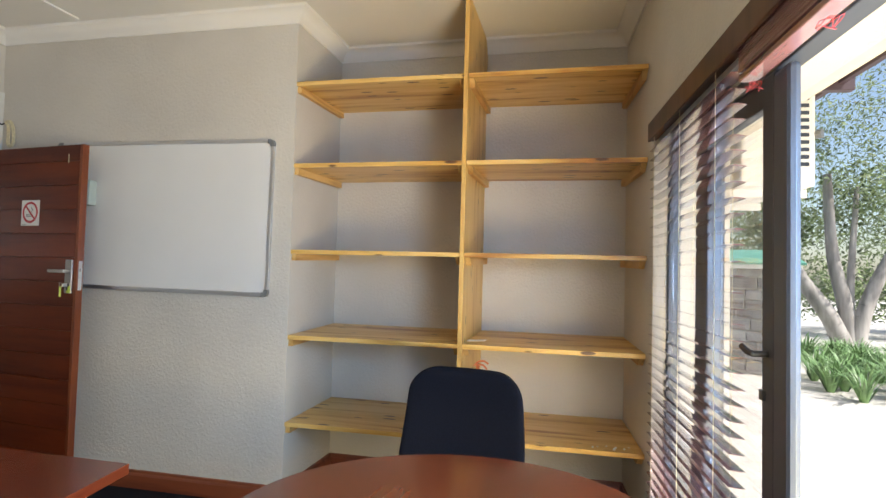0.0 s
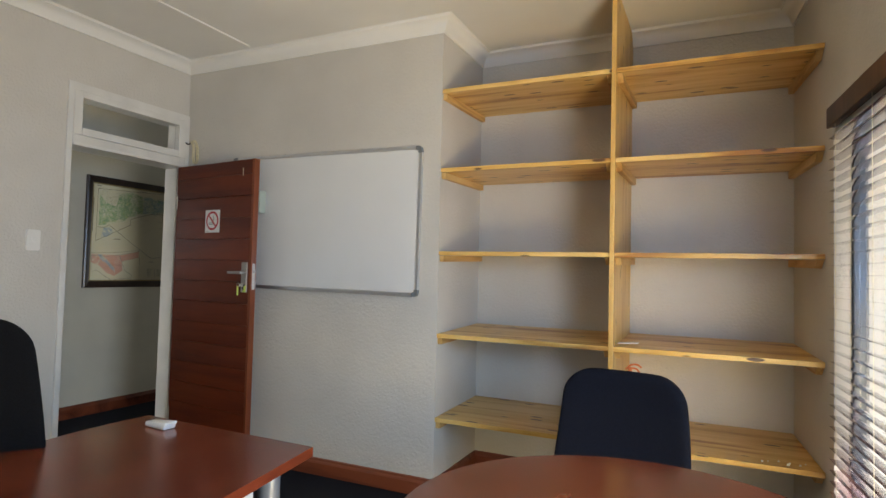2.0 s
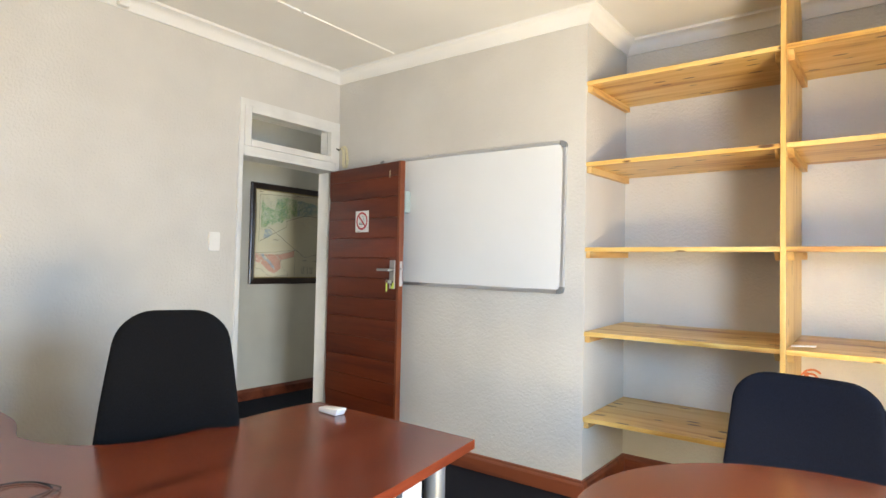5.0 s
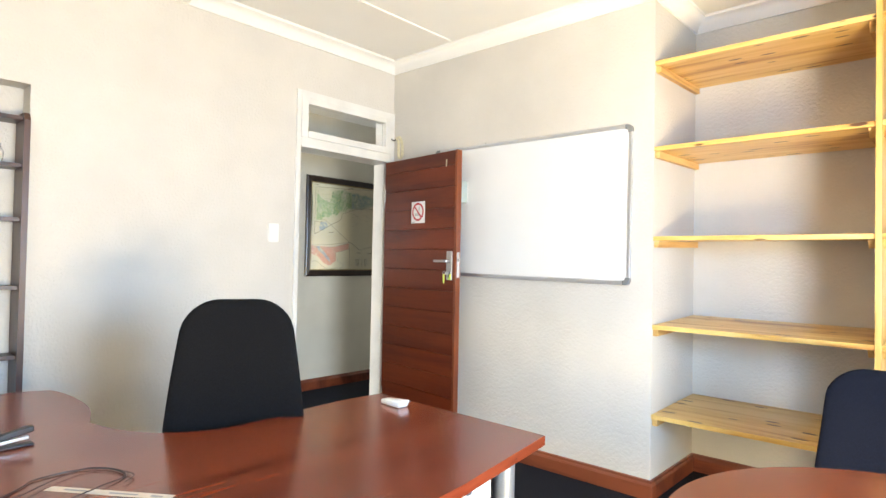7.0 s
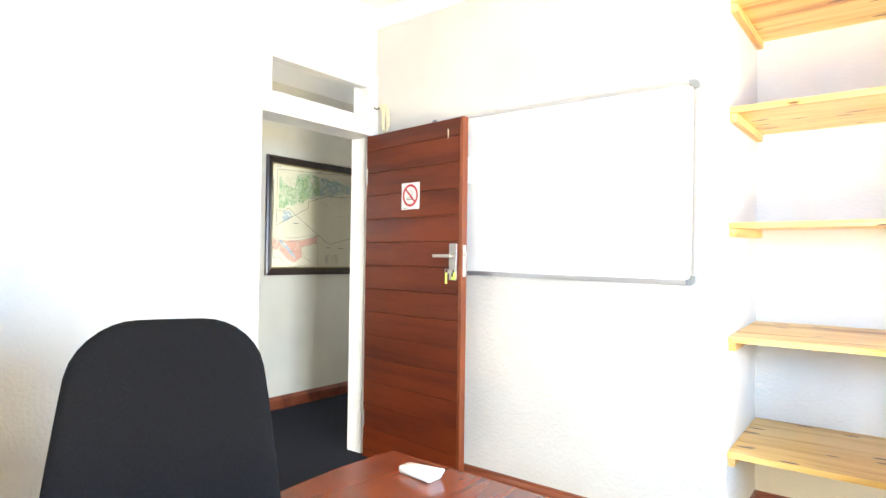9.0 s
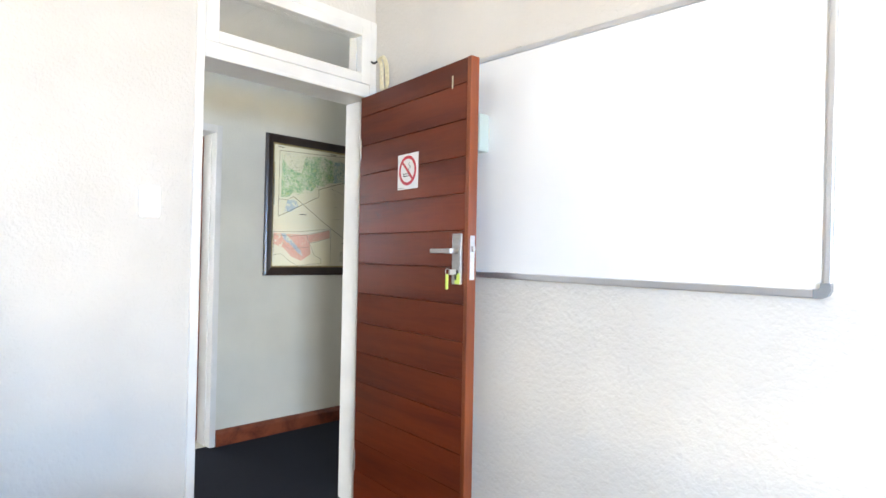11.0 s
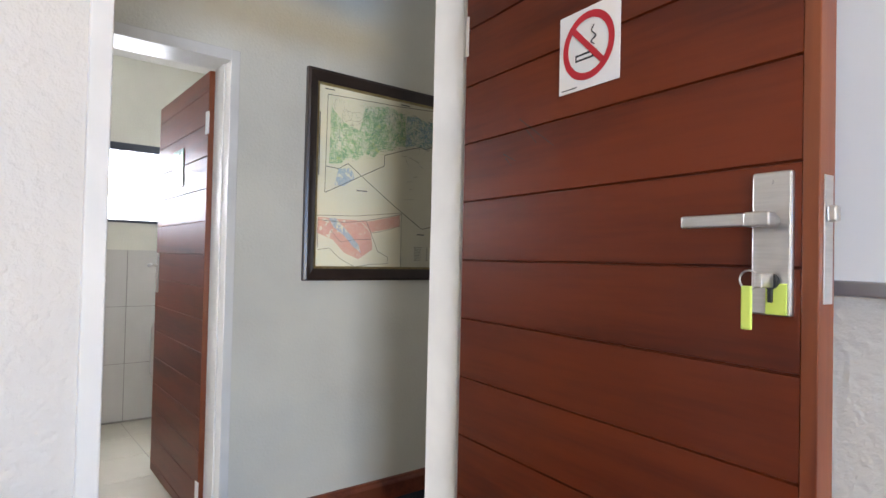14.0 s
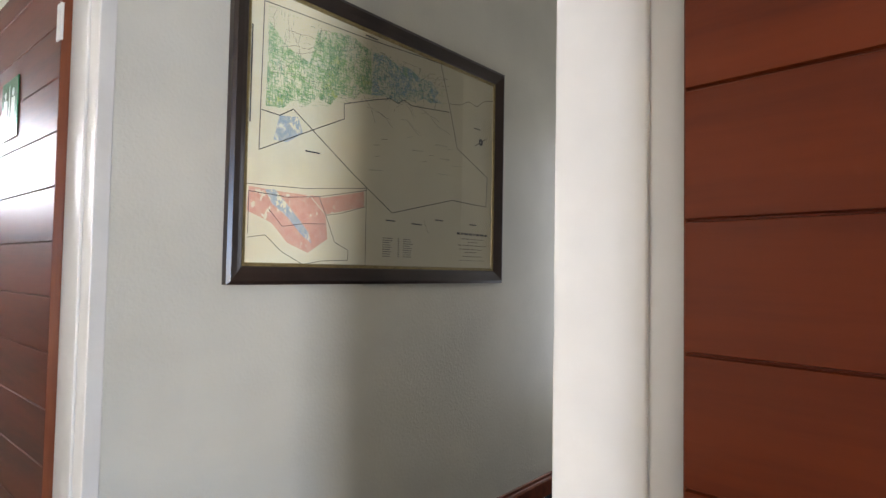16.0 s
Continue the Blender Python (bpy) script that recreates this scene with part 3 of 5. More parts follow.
def sign_disc(bm, cx, cz, r0, r1, y, seg=48):
    ring = [[bm.verts.new((cx + r * math.cos(2 * math.pi * k / seg), y, cz + r * math.sin(2 * math.pi * k / seg))) for k in range(seg)] for r in (r0, r1)]
    for k in range(seg):
        bm.faces.new((ring[0][k], ring[0][(k + 1) % seg], ring[1][(k + 1) % seg], ring[1][k]))


bm = bmesh.new()
sign_disc(bm, 0.0775, 0.082, 0.052, 0.066, -0.0032)
d = Vector((1, -1)).normalized() * 0.056
nn = Vector((1, 1)).normalized() * 0.006
bm.faces.new([bm.verts.new((0.0775 + x, -0.0036, 0.082 + z)) for x, z in ((-d.x - nn.x, -d.y - nn.y), (d.x - nn.x, d.y - nn.y), (d.x + nn.x, d.y + nn.y), (-d.x + nn.x, -d.y + nn.y))])
part("red_ring", bm, RED, sg, "red prohibition ring and bar")
bm = boxes((0.045, 0.100, -0.0028, -0.0024, 0.066, 0.070), (0.045, 0.100, -0.0028, -0.0024, 0.056, 0.060), (0.045, 0.048, -0.0028, -0.0024, 0.060, 0.066), (0.088, 0.100, -0.0029, -0.0025, 0.060, 0.066))
tube(bm, spline([(0.094, -0.0024, 0.080), (0.085, -0.0024, 0.088), (0.097, -0.0024, 0.096), (0.086, -0.0024, 0.108), (0.092, -0.0024, 0.118)], 4), 0.0012, 5)
part("cigarette", bm, INK, sg, "black cigarette drawing")
part("small_print", boxes((0.008, 0.05, -0.0026, -0.0022, 0.006, 0.008)), INK, sg, "row of tiny print")

# washroom door: hinged on the right, swung inwards
DOOR2 = Matrix.Translation((HX0 - 0.177, 3.088, 0)) @ Matrix.Rotation(radians(179.3), 4, "Z")
door2 = plank_door("door", DOOR2, "open washroom door of varnished red-brown planks with a green sign", width=0.905, height=2.03)
bm = bmesh.new()
box(bm, 0.83, 0.87, 0.042, 0.05, 1.0, 1.22, bevel=0.003)
part("escutcheon", bm, STEEL, door2, "steel escutcheon plate")
bm = bmesh.new()
cyl(bm, (0.85, 0.05, 1.15), (0.85, 0.09, 1.15), 0.009)
box(bm, 0.76, 0.86, 0.085, 0.098, 1.142, 1.158, bevel=0.003)
part("lever_handle", bm, STEEL, door2, "steel lever handle")
for z in (0.17, 1.80):
    part("hinge", boxes((-0.012, 0.022, 0.038, 0.046, z - 0.05, z + 0.05), bevel=0.002), PLASTIC, door2, "painted steel hinge")
ws = thing("washroom_sign", matrix=DOOR2 @ Matrix.Translation((0.38, 0.044, 1.55)), label="green and white washroom sign on the plank door", category="sign")
part("plate", boxes((0, 0.19, 0, 0.003, 0, 0.19), bevel=0.001), GREEN_SIGN, ws)
bm = boxes((0.092, 0.097, 0.0034, 0.0042, 0.02, 0.17))
for cx in (0.05, 0.14):
    sign_disc(bm, cx, 0.145, 0.0005, 0.013, 0.0040)
    box(bm, cx - 0.018, cx + 0.018, 0.0034, 0.0042, 0.075, 0.128)
    box(bm, cx - 0.011, cx - 0.002, 0.0034, 0.0042, 0.025, 0.075)
    box(bm, cx + 0.002, cx + 0.011, 0.0034, 0.0042, 0.025, 0.075)
part("pictogram", bm, PLASTIC, ws, "white pictogram shapes")

# washroom window and fixture
w = thing("window", (WCX, VY0, VZ0), label="wide high frosted washroom window in a dark frame", category="window", kind="structure")
part("window_frame", boxes((WCX - 0.06, WCX + 0.01, VY0, VY1, VZ1 - 0.05, VZ1 + 0.005), (WCX - 0.06, WCX + 0.004, VY0, VY1, VZ0 - 0.005, VZ0 + 0.015),
     (WCX - 0.06, WCX - 0.02, VY0, VY0 + 0.03, VZ0, VZ1), (WCX - 0.06, WCX - 0.02, VY1 - 0.03, VY1, VZ0, VZ1)), ALU_DARK, w)
g = part("pane", boxes((WCX - 0.045, WCX - 0.04, VY0 + 0.03, VY1 - 0.03, VZ0 + 0.015, VZ1 - 0.05)), FROSTED, w)
g.visible_shadow = False
# simple urinal body, one rounded block
ur = thing("washroom_fixture", (WCX + 0.15, 3.45, 0.3), label="white glazed ceramic fixture on the tiled wall", category="washroom fixture")
bm = bmesh.new()
box(bm, WCX + 0.006, WCX + 0.30, 3.27, 3.62, 0.30, 0.72, bevel=0.06, seg=4)
part("bowl", bm, PLASTIC, ur, smooth=True)

# ---- whiteboard ----
BX0, BX1, BZ0, BZ1 = -2.89, -1.378, 1.172, 2.083
wb = thing("whiteboard", (BX0, NY, BZ0), label="large clean whiteboard with aluminium edge and grey plastic corners", category="whiteboard")
part("panel", boxes((BX0 + 0.012, BX1 - 0.012, NY - 0.014, NY - 0.0005, BZ0 + 0.012, BZ1 - 0.012)), WHITEBOARD, wb)
c = 0.035
for s in ((BX0 + c, BX1 - c, BZ0, BZ0 + 0.024), (BX0 + c, BX1 - c, BZ1 - 0.020, BZ1)):
    part("edge_rail", boxes((s[0], s[1], NY - 0.022, NY - 0.0005, s[2], s[3]), bevel=0.003), ALU, wb)
for s in ((BX0, BX0 + 0.018), (BX1 - 0.018, BX1)):
    part("edge_rail", boxes((s[0], s[1], NY - 0.022, NY - 0.0005, BZ0 + c, BZ1 - c), bevel=0.003), ALU, wb)
for cx, sx in ((BX0, 1), (BX1, -1)):
    for cz, sz in ((BZ0, 1), (BZ1, -1)):
        bm = bmesh.new()
        o = [(0.0, 0.042), (0.0, 0.022), (0.007, 0.007), (0.022, 0.0), (0.042, 0.0), (0.042, 0.024), (0.030, 0.026), (0.026, 0.030), (0.024, 0.042)]
        lo = [bm.verts.new((cx + sx * a, NY - 0.026, cz + sz * b)) for a, b in o]
        hi = [bm.verts.new((cx + sx * a, NY - 0.0005, cz + sz * b)) for a, b in o]
        bm.faces.new(lo)
        bm.faces.new(hi[::-1])
        for k in range(len(o)):
            bm.faces.new((lo[k], lo[(k + 1) % len(o)], hi[(k + 1) % len(o)], hi[k]))
        part("corner_cap", bm, GREYPLASTIC, wb, "dark grey plastic corner cap")
c = Vector(((BX0 + BX1) / 2, NY, (BZ0 + BZ1) / 2))
wb.matrix_basis = Matrix.Translation(c) @ Matrix.Rotation(radians(0.55), 4, "Y") @ Matrix.Translation(-c) @ wb.matrix_basis
holder = thing("remote_holder", (-2.61, NY - 0.024, 1.69), label="small pale grey-green plastic holder fixed to the whiteboard", category="holder")
part("shell", boxes((-2.645, -2.58, NY - 0.075, NY - 0.0145, 1.69, 1.845), bevel=0.008), GREENISH, holder, smooth=True)
clip = thing("whiteboard_clip", (-2.85, NY - 0.02, BZ1), label="small steel hanging clip on top of the whiteboard", category="clip")
for x in (-2.45,):
    part("bracket", boxes((x, x + 0.02, NY - 0.016, NY - 0.0005, BZ1, BZ1 + 0.012), bevel=0.002), STEEL, clip)

# ---- recess shelves ----
PX0, PX1 = -0.272, -0.248
FR = [(2.412, 0.018), (1.936, 0.014), (1.440, 0.018), (0.953, 0.018), (0.463, 0.014)]
unit = thing("shelf_unit", (PX0, NY, 0), label="tall built-in knotty pine shelving, two empty bays, in a recess", category="shelves")
part("divider", boxes((PX0, PX1, NY - 0.012, RY - 0.002, 0.002, CEILING - 0.002), bevel=0.0015), PINE_UP, unit, "full-height pine divider board")


def recess_right(y):
    return garden(0, y - NY)[0]


for z, rise in FR:
    tilt = Matrix.Translation((0, NY, z)) @ Matrix.Rotation(math.atan2(rise, RY - NY), 4, "X")
    for x0, x1 in ((JX + 0.002, PX0 - 0.0005), (PX1 + 0.0005, None)):
        depth = RY - NY - 0.006
        if x1 is None:
            pts = [(x0, 0.0), (recess_right(NY) - 0.004, 0.0), (recess_right(RY) - 0.006, depth), (x0, depth)]
        else:
            pts = [(x0, 0.0), (x1, 0.0), (x1, depth), (x0, depth)]
        bm = prism(pts, -0.024, 0.0, 0.0015)
        bmesh.ops.transform(bm, matrix=tilt, verts=bm.verts)
        part("shelf", bm, PINE, unit, "pine shelf board with dark knots")
        ends = [(pts[0][0], 1), (pts[1][0], -1)]
        for k, (x, s) in enumerate(ends):
            bm = bmesh.new()
            y0, y1 = 0.012, depth - 0.01
            prof = [(y0, -0.026), (y1, -0.026), (y1, -0.066), (y0 + 0.045, -0.066)] if not (k == 0 and x1 is not None) else [(y0, -0.026), (y1, -0.026), (y1, -0.062), (y0, -0.062)]
            shear = (recess_right(RY) - recess_right(NY)) / (RY - NY) if (k == 1 and x1 is None) else 0
            a = [bm.verts.new((x + shear * y, y, zz)) for y, zz in prof]
            b = [bm.verts.new((x + s * 0.028 + shear * y, y, zz)) for y, zz in prof]
            bm.faces.new(a)
            bm.faces.new(b[::-1])
            for q in range(4):
                bm.faces.new((a[q], a[(q + 1) % 4], b[(q + 1) % 4], b[q]))
            bmesh.ops.transform(bm, matrix=tilt, verts=bm.verts)
            part("cleat", bm, PINE_SIDE, unit, "chamfered pine cleat under a shelf")

pap = thing("paper_slip", (-0.19, 3.40, 0.962), label="small folded white paper slip on a pine shelf", category="paper")
bm = boxes((-0.235, -0.135, 3.36, 3.42, 0.960, 0.964))
bmesh.ops.rotate(bm, cent=(-0.19, 3.39, 0.962), matrix=Matrix.Rotation(-0.05, 3, "Y"), verts=bm.verts)
bmesh.ops.translate(bm, vec=(0, 0, 0.006), verts=bm.verts)
part("sheet", bm, PLASTIC, pap)

# white beads stand for dots of sunlight falling through the blind
for x, y, e in ((0.43, 3.34, 0.006), (0.455, 3.36, 0.004), (0.50, 3.375, 0.005), (0.535, 3.33, 0.008), (0.545, 3.365, 0.005), (0.585, 3.35, 0.006), (0.61, 3.385, 0.004)):
    cr = thing("sun_dot", (x, y, 0.466), label="small white bead standing for a sun dot on the lowest pine shelf", category="crumb", group="crumbs on the shelf")
    bm = bmesh.new()
    bmesh.ops.create_icosphere(bm, subdivisions=1, radius=e, matrix=Matrix.Translation((x, y, 0.4640 + e * 0.6)))
    part("crumb", bm, PLASTIC, cr)

# ---- chairs ----
def office_chair(name, matrix, fabric, label, top, w_top, w_low, back_h):
    """Own frame: the sitter looks along -y, the backrest stands at y = 0."""
    ch = thing(name, matrix=matrix, label=label, category="chair", group="office chairs")
    bm = bmesh.new()
    rings = []
    z0, r = top - back_h, 0.10
    steps = 26
    for i in range(steps + 1):
        v = i / steps
        v = 0.5 - 0.5 * math.cos(math.pi * v) if i > steps * 0.6 else v
        z = z0 + back_h * min(1, v)
        f = (z - z0) / back_h
        w = (w_low + (w_top - w_low) * max(0, f - 0.12) ** 1.5 / 0.88 ** 1.5) / 2
        up, dn = top - z, z - z0
        rr = r * 1.1
        if up < rr:
            w -= rr - math.sqrt(max(0, rr * rr - (rr - up) ** 2))
        if dn < 0.12:
            w -= 0.12 - math.sqrt(max(0, 0.0144 - (0.12 - dn) ** 2))
        t = 0.036
        if up < 0.035:
            t *= math.sqrt(max(0.02, 1 - ((0.035 - up) / 0.035) ** 2))
        if dn < 0.035:
            t *= math.sqrt(max(0.02, 1 - ((0.035 - dn) / 0.035) ** 2))
        ring = []
        for k in range(36):
            a = 2 * math.pi * k / 36
            cx = math.copysign(abs(math.cos(a)) ** 0.35, math.cos(a))
            sy = math.copysign(abs(math.sin(a)) ** 0.6, math.sin(a))
            x = w * cx
            ring.append(bm.verts.new((x, t * sy - 0.05 * (x / 0.25) ** 2 + 0.03 * math.sin(f * 3.0) + 0.05 * (f - 0.5), z)))
        rings.append(ring)
    for a, b in zip(rings, rings[1:]):
        for k in range(36):
            bm.faces.new((a[k], a[(k + 1) % 36], b[(k + 1) % 36], b[k]))
    bm.faces.new(rings[0][::-1])
    bm.faces.new(rings[-1])
    part("backrest", bm, fabric, ch, smooth=True)
    bm = bmesh.new()
    box(bm, -0.24, 0.24, -0.54, -0.08, 0.42, 0.50, bevel=0.035, seg=4)
    part("seat", bm, fabric, ch, smooth=True)
    bm = tube(bmesh.new(), spline([(0, -0.25, 0.405), (0, -0.02, 0.405), (0, 0.075, 0.46), (0, 0.075, z0 + 0.12)], 6), 0.022, 8)
    part("back_bar", bm, BLACK, ch)
    bm = bmesh.new()
    cyl(bm, (0, -0.3, 0.10), (0, -0.3, 0.42), 0.025)
    cyl(bm, (0, -0.3, 0.08), (0, -0.3, 0.14), 0.04)
    part("gas_lift", bm, BLACK, ch)
    bm = bmesh.new()
    for k in range(5):
        a = 2 * math.pi * k / 5 + 0.3
        cyl(bm, (0, -0.3, 0.11), (0.27 * math.cos(a), -0.3 + 0.27 * math.sin(a), 0.075), 0.024, 0.015, seg=10)
    part("star_base", bm, BLACK, ch)
    for k in range(5):
        a = 2 * math.pi * k / 5 + 0.3
        c = Vector((0.27 * math.cos(a), -0.3 + 0.27 * math.sin(a), 0.027))
        bm = bmesh.new()
        u = Vector((-math.sin(a), math.cos(a), 0))
        cyl(bm, c - u * 0.022, c + u * 0.022, 0.026, seg=16)
        cyl(bm, c, c + Vector((0, 0, 0.055)), 0.008, seg=8)
        part("castor", bm, BLACK, ch)
    return ch


office_chair("office_chair", Matrix.Translation((-1.935, 1.225, 0)) @ Matrix.Rotation(radians(62), 4, "Z"), FABRIC,
             "high-backed black fabric office chair tucked in behind the desk", 1.130, 0.355, 0.490, 0.64)
office_chair("office_chair", Matrix.Translation((-0.112, 2.68, 0)) @ Matrix.Rotation(radians(-9), 4, "Z"), FABRIC_NAVY,
             "black-navy fabric chair drawn up to the round table by the shelves", 0.927, 0.475, 0.545, 0.48)

# ---- desk ----
DZ = 0.703
curve = [(p.x, p.y) for p in spline([(-1.868, 1.868, 0), (-1.882, 1.66, 0), (-1.868, 1.45, 0), (-1.848, 1.28, 0), (-1.852, 1.12, 0), (-1.92, 0.985, 0), (-2.02, 0.905, 0), (-2.13, 0.862, 0), (-2.245, 0.838, 0)], 5)]
bulge = [(p.x, p.y) for p in spline([(-2.245, 0.838, 0), (-2.32, 0.872, 0), (-2.45, 0.905, 0), (-2.60, 0.915, 0), (-2.76, 0.908, 0), (-2.87, 0.885, 0)], 4)]
outline = curve[:-1] + bulge + [(-2.92, 0.78), (-2.94, -0.25), (-0.93, -0.35), (-0.90, 0.4), (-0.918, 1.0), (-0.95, 1.33), (-1.03, 1.852)]
desk = thing("desk", (-1.6, 0.8, 0), label="curved corner desk with red veneer top and silver legs", category="desk")
part("desktop", prism(outline, DZ - 0.032, DZ, 0.002), VENEER, desk, "glossy red mahogany-veneer top")
for x, y in ((-1.10, 1.715), (-1.10, -0.15), (-2.7, -0.1), (-2.7, 0.6)):
    bm = bmesh.new()
    cyl(bm, (x, y, 0.03), (x, y, DZ - 0.032), 0.036, seg=28)
    cyl(bm, (x, y, 0.0), (x, y, 0.03), 0.045, seg=28)
    part("leg", bm, LEG, desk, "silver lacquered column leg", smooth=True)
part("modesty_panel", boxes((-1.109, -1.091, 0.0, 1.635, 0.22, DZ - 0.033), bevel=0.002), GREY_PANEL, desk, "light grey modesty panel")
bm = boxes((-1.0905, -1.078, 1.505, 1.525, 0.585, 0.668), (-1.0905, -1.055, 1.498, 1.532, 0.662, 0.670), bevel=0.002)
part("bracket", bm, ALU_DARK, desk, "dark steel bracket")
part("bracket", boxes((-1.0905, -1.078, 0.30, 0.32, 0.585, 0.668), bevel=0.002), ALU_DARK, desk, "dark steel bracket")

rem = thing("air_conditioner_remote", matrix=Matrix.Translation((-1.673, 1.762, DZ)) @ Matrix.Rotation(radians(-2), 4, "Z"), label="white air-conditioner remote control lying on the desk", category="remote control")
bm = bmesh.new()
box(bm, -0.062, 0.062, -0.024, 0.024, 0.001, 0.020, bevel=0.006, seg=3)
for v in bm.verts:
    f = max(0.0, (v.co.x + 0.062) / 0.124)
    v.co.y *= 0.90 + 0.22 * f
    if v.co.z > 0.01:
        v.co.z += 0.010 * f * f
    elif f > 0.85:
        v.co.x -= 0.010
part("shell", bm, PLASTIC, rem, smooth=True)
part("display", boxes((-0.052, -0.030, -0.014, 0.014, 0.0196, 0.0206)), GREYPLASTIC, rem, "dark grey display")
part("button", boxes((-0.020, -0.012, -0.009, 0.009, 0.0202, 0.0212), bevel=0.0004), MAP_PAPER, rem, "pale worn button")

stp = thing("stapler", matrix=Matrix.Translation((-2.090, 0.645, DZ)) @ Matrix.Rotation(radians(95), 4, "Z"), label="open black and chrome stapler on the desk", category="stapler")
part("base", boxes((-0.175, 0.0, -0.017, 0.017, 0.0005, 0.008), bevel=0.003), BLACK, stp)
bm = boxes((-0.165, -0.012, -0.008, 0.008, 0.010, 0.020), bevel=0.002)
bmesh.ops.rotate(bm, cent=(-0.165, 0, 0.012), matrix=Matrix.Rotation(radians(-4), 3, "Y"), verts=bm.verts)
part("magazine", bm, STEEL, stp, "chrome staple magazine")
bm = boxes((-0.165, 0.004, -0.013, 0.013, 0.014, 0.033), bevel=0.005)
bmesh.ops.rotate(bm, cent=(-0.165, 0, 0.014), matrix=Matrix.Rotation(radians(-9), 3, "Y"), verts=bm.verts)
part("arm", bm, BLACK, stp)
for y in (-0.0185, 0.0135):
    part("hinge", boxes((-0.178, -0.150, y, y + 0.005, 0.002, 0.034), bevel=0.002), BLACK, stp)
lab = thing("label_strip", (-1.49, 0.66, DZ), label="strip of cream paper label on the desk", category="paper")
M = Matrix.Translation((-1.530, 0.675, DZ)) @ Matrix.Rotation(radians(35), 4, "Z")
part("strip", boxes((-0.165, 0.165, -0.014, 0.014, 0.0004, 0.0010), m=M), TAPE, lab)
for x0, x1 in ((-0.12, -0.06), (0.0, 0.075), (0.11, 0.14)):
    part("print", boxes((x0, x1, -0.004, 0.003, 0.0011, 0.0014), m=M), GREYPLASTIC, lab, "illegible print")
cab = thing("cable", (-1.60, 0.62, DZ), label="loop of thin black cable on the desk", category="cable")
C = [(-1.30, 0.05), (-1.52, 0.36), (-1.645, 0.51), (-1.680, 0.544), (-1.690, 0.613), (-1.676, 0.671), (-1.638, 0.710), (-1.575, 0.725), (-1.545, 0.710), (-1.513, 0.646), (-1.44, 0.50), (-1.25, 0.25)]
part("cord", tube(bmesh.new(), spline([(x - 0.06, y + 0.02, DZ + (0.003 if k < 9 else 0.006)) for k, (x, y) in enumerate(C)], 8), 0.0018), BLACK, cab, smooth=True)
C = [(-1.42, 0.12), (-1.55, 0.44), (-1.618, 0.551), (-1.655, 0.610), (-1.672, 0.664), (-1.640, 0.703), (-1.580, 0.728), (-1.535, 0.735), (-1.50, 0.70)]
part("cord", tube(bmesh.new(), spline([(x - 0.06, y + 0.02, DZ + 0.0065) for x, y in C], 8), 0.0015), BLACK, cab, smooth=True)

# ---- round table ----
TC, TR, TZ = (0.045, 1.625), 0.555, 0.728
rt = thing("round_table", (*TC, 0), label="round meeting table with a red mahogany veneer top", category="table")
part("tabletop", prism([(TC[0] + TR * math.cos(2 * math.pi * k / 96), TC[1] + TR * math.sin(2 * math.pi * k / 96)) for k in range(96)], TZ - 0.03, TZ, 0.002), VENEER, rt)
bm = bmesh.new()
cyl(bm, (*TC, 0.03), (*TC, TZ - 0.03), 0.045, seg=28)
part("column", bm, LEG, rt, "silver column", smooth=True)
bm = bmesh.new()
for k in range(4):
    a = math.pi / 4 + k * math.pi / 2
    cyl(bm, (*TC, 0.045), (TC[0] + 0.36 * math.cos(a), TC[1] + 0.36 * math.sin(a), 0.025), 0.03, 0.02, seg=12)
part("foot", bm, LEG, rt)

# orange clip behind the chair, on the shelf
oc = thing("fire_extinguisher_head", (-0.13, 3.32, 0.80), label="small red fire extinguisher in the shelf recess", category="fire extinguisher")
bm = bmesh.new()
cyl(bm, (-0.16, 3.36, 0.5), (-0.16, 3.36, 0.76), 0.05, 0.05, seg=24)
cyl(bm, (-0.16, 3.36, 0.76), (-0.16, 3.36, 0.80), 0.05, 0.015, seg=24)
part("cylinder", bm, RED, oc, smooth=True)
bm = tube(bmesh.new(), spline([(-0.19, 3.34, 0.838), (-0.165, 3.34, 0.862), (-0.135, 3.34, 0.866), (-0.112, 3.34, 0.852)], 4), 0.005, 8)
cyl(bm, (-0.17, 3.35, 0.80), (-0.17, 3.35, 0.85), 0.010, seg=12)
part("lever", bm, ORANGE, oc, "orange-red lever", smooth=True)
bm = tube(bmesh.new(), spline([(-0.17, 3.34, 0.845), (-0.14, 3.34, 0.845), (-0.118, 3.34, 0.822)], 4), 0.005, 8)
part("grip", bm, ORANGE, oc, smooth=True)

# ---- light switch, sensor, hook ----
sw = thing("light_switch", (WX, 2.24, 1.366), label="white plastic rocker light switch on the office wall", category="light switch")
corner = [(2.239 + sy * 0.027 + 0.012 * math.cos(a), 1.446 + sz * 0.050 + 0.012 * math.sin(a)) for sy, sz, a0 in ((1, 1, 0), (-1, 1, 90), (-1, -1, 180), (1, -1, 270)) for a in (radians(a0 + 22.5 * k) for k in range(5))]
bm = prism(corner, 0.0, 0.010, 0.003)
for v in bm.verts:
    v.co = Vector((WX + v.co.z, v.co.x, v.co.y))
part("plate", bm, PLASTIC, sw)
part("rocker", boxes((WX + 0.010, WX + 0.014, 2.228, 2.250, 1.434, 1.459), bevel=0.002), PLASTIC, sw)
se = thing("alarm_sensor", (WX + 0.03, 1.62, 2.72), label="small white motion sensor under the cornice", category="sensor")
part("case", boxes((WX + 0.02, WX + 0.065, 1.575, 1.635, 2.755, 2.83), bevel=0.008), PLASTIC, se, smooth=True)
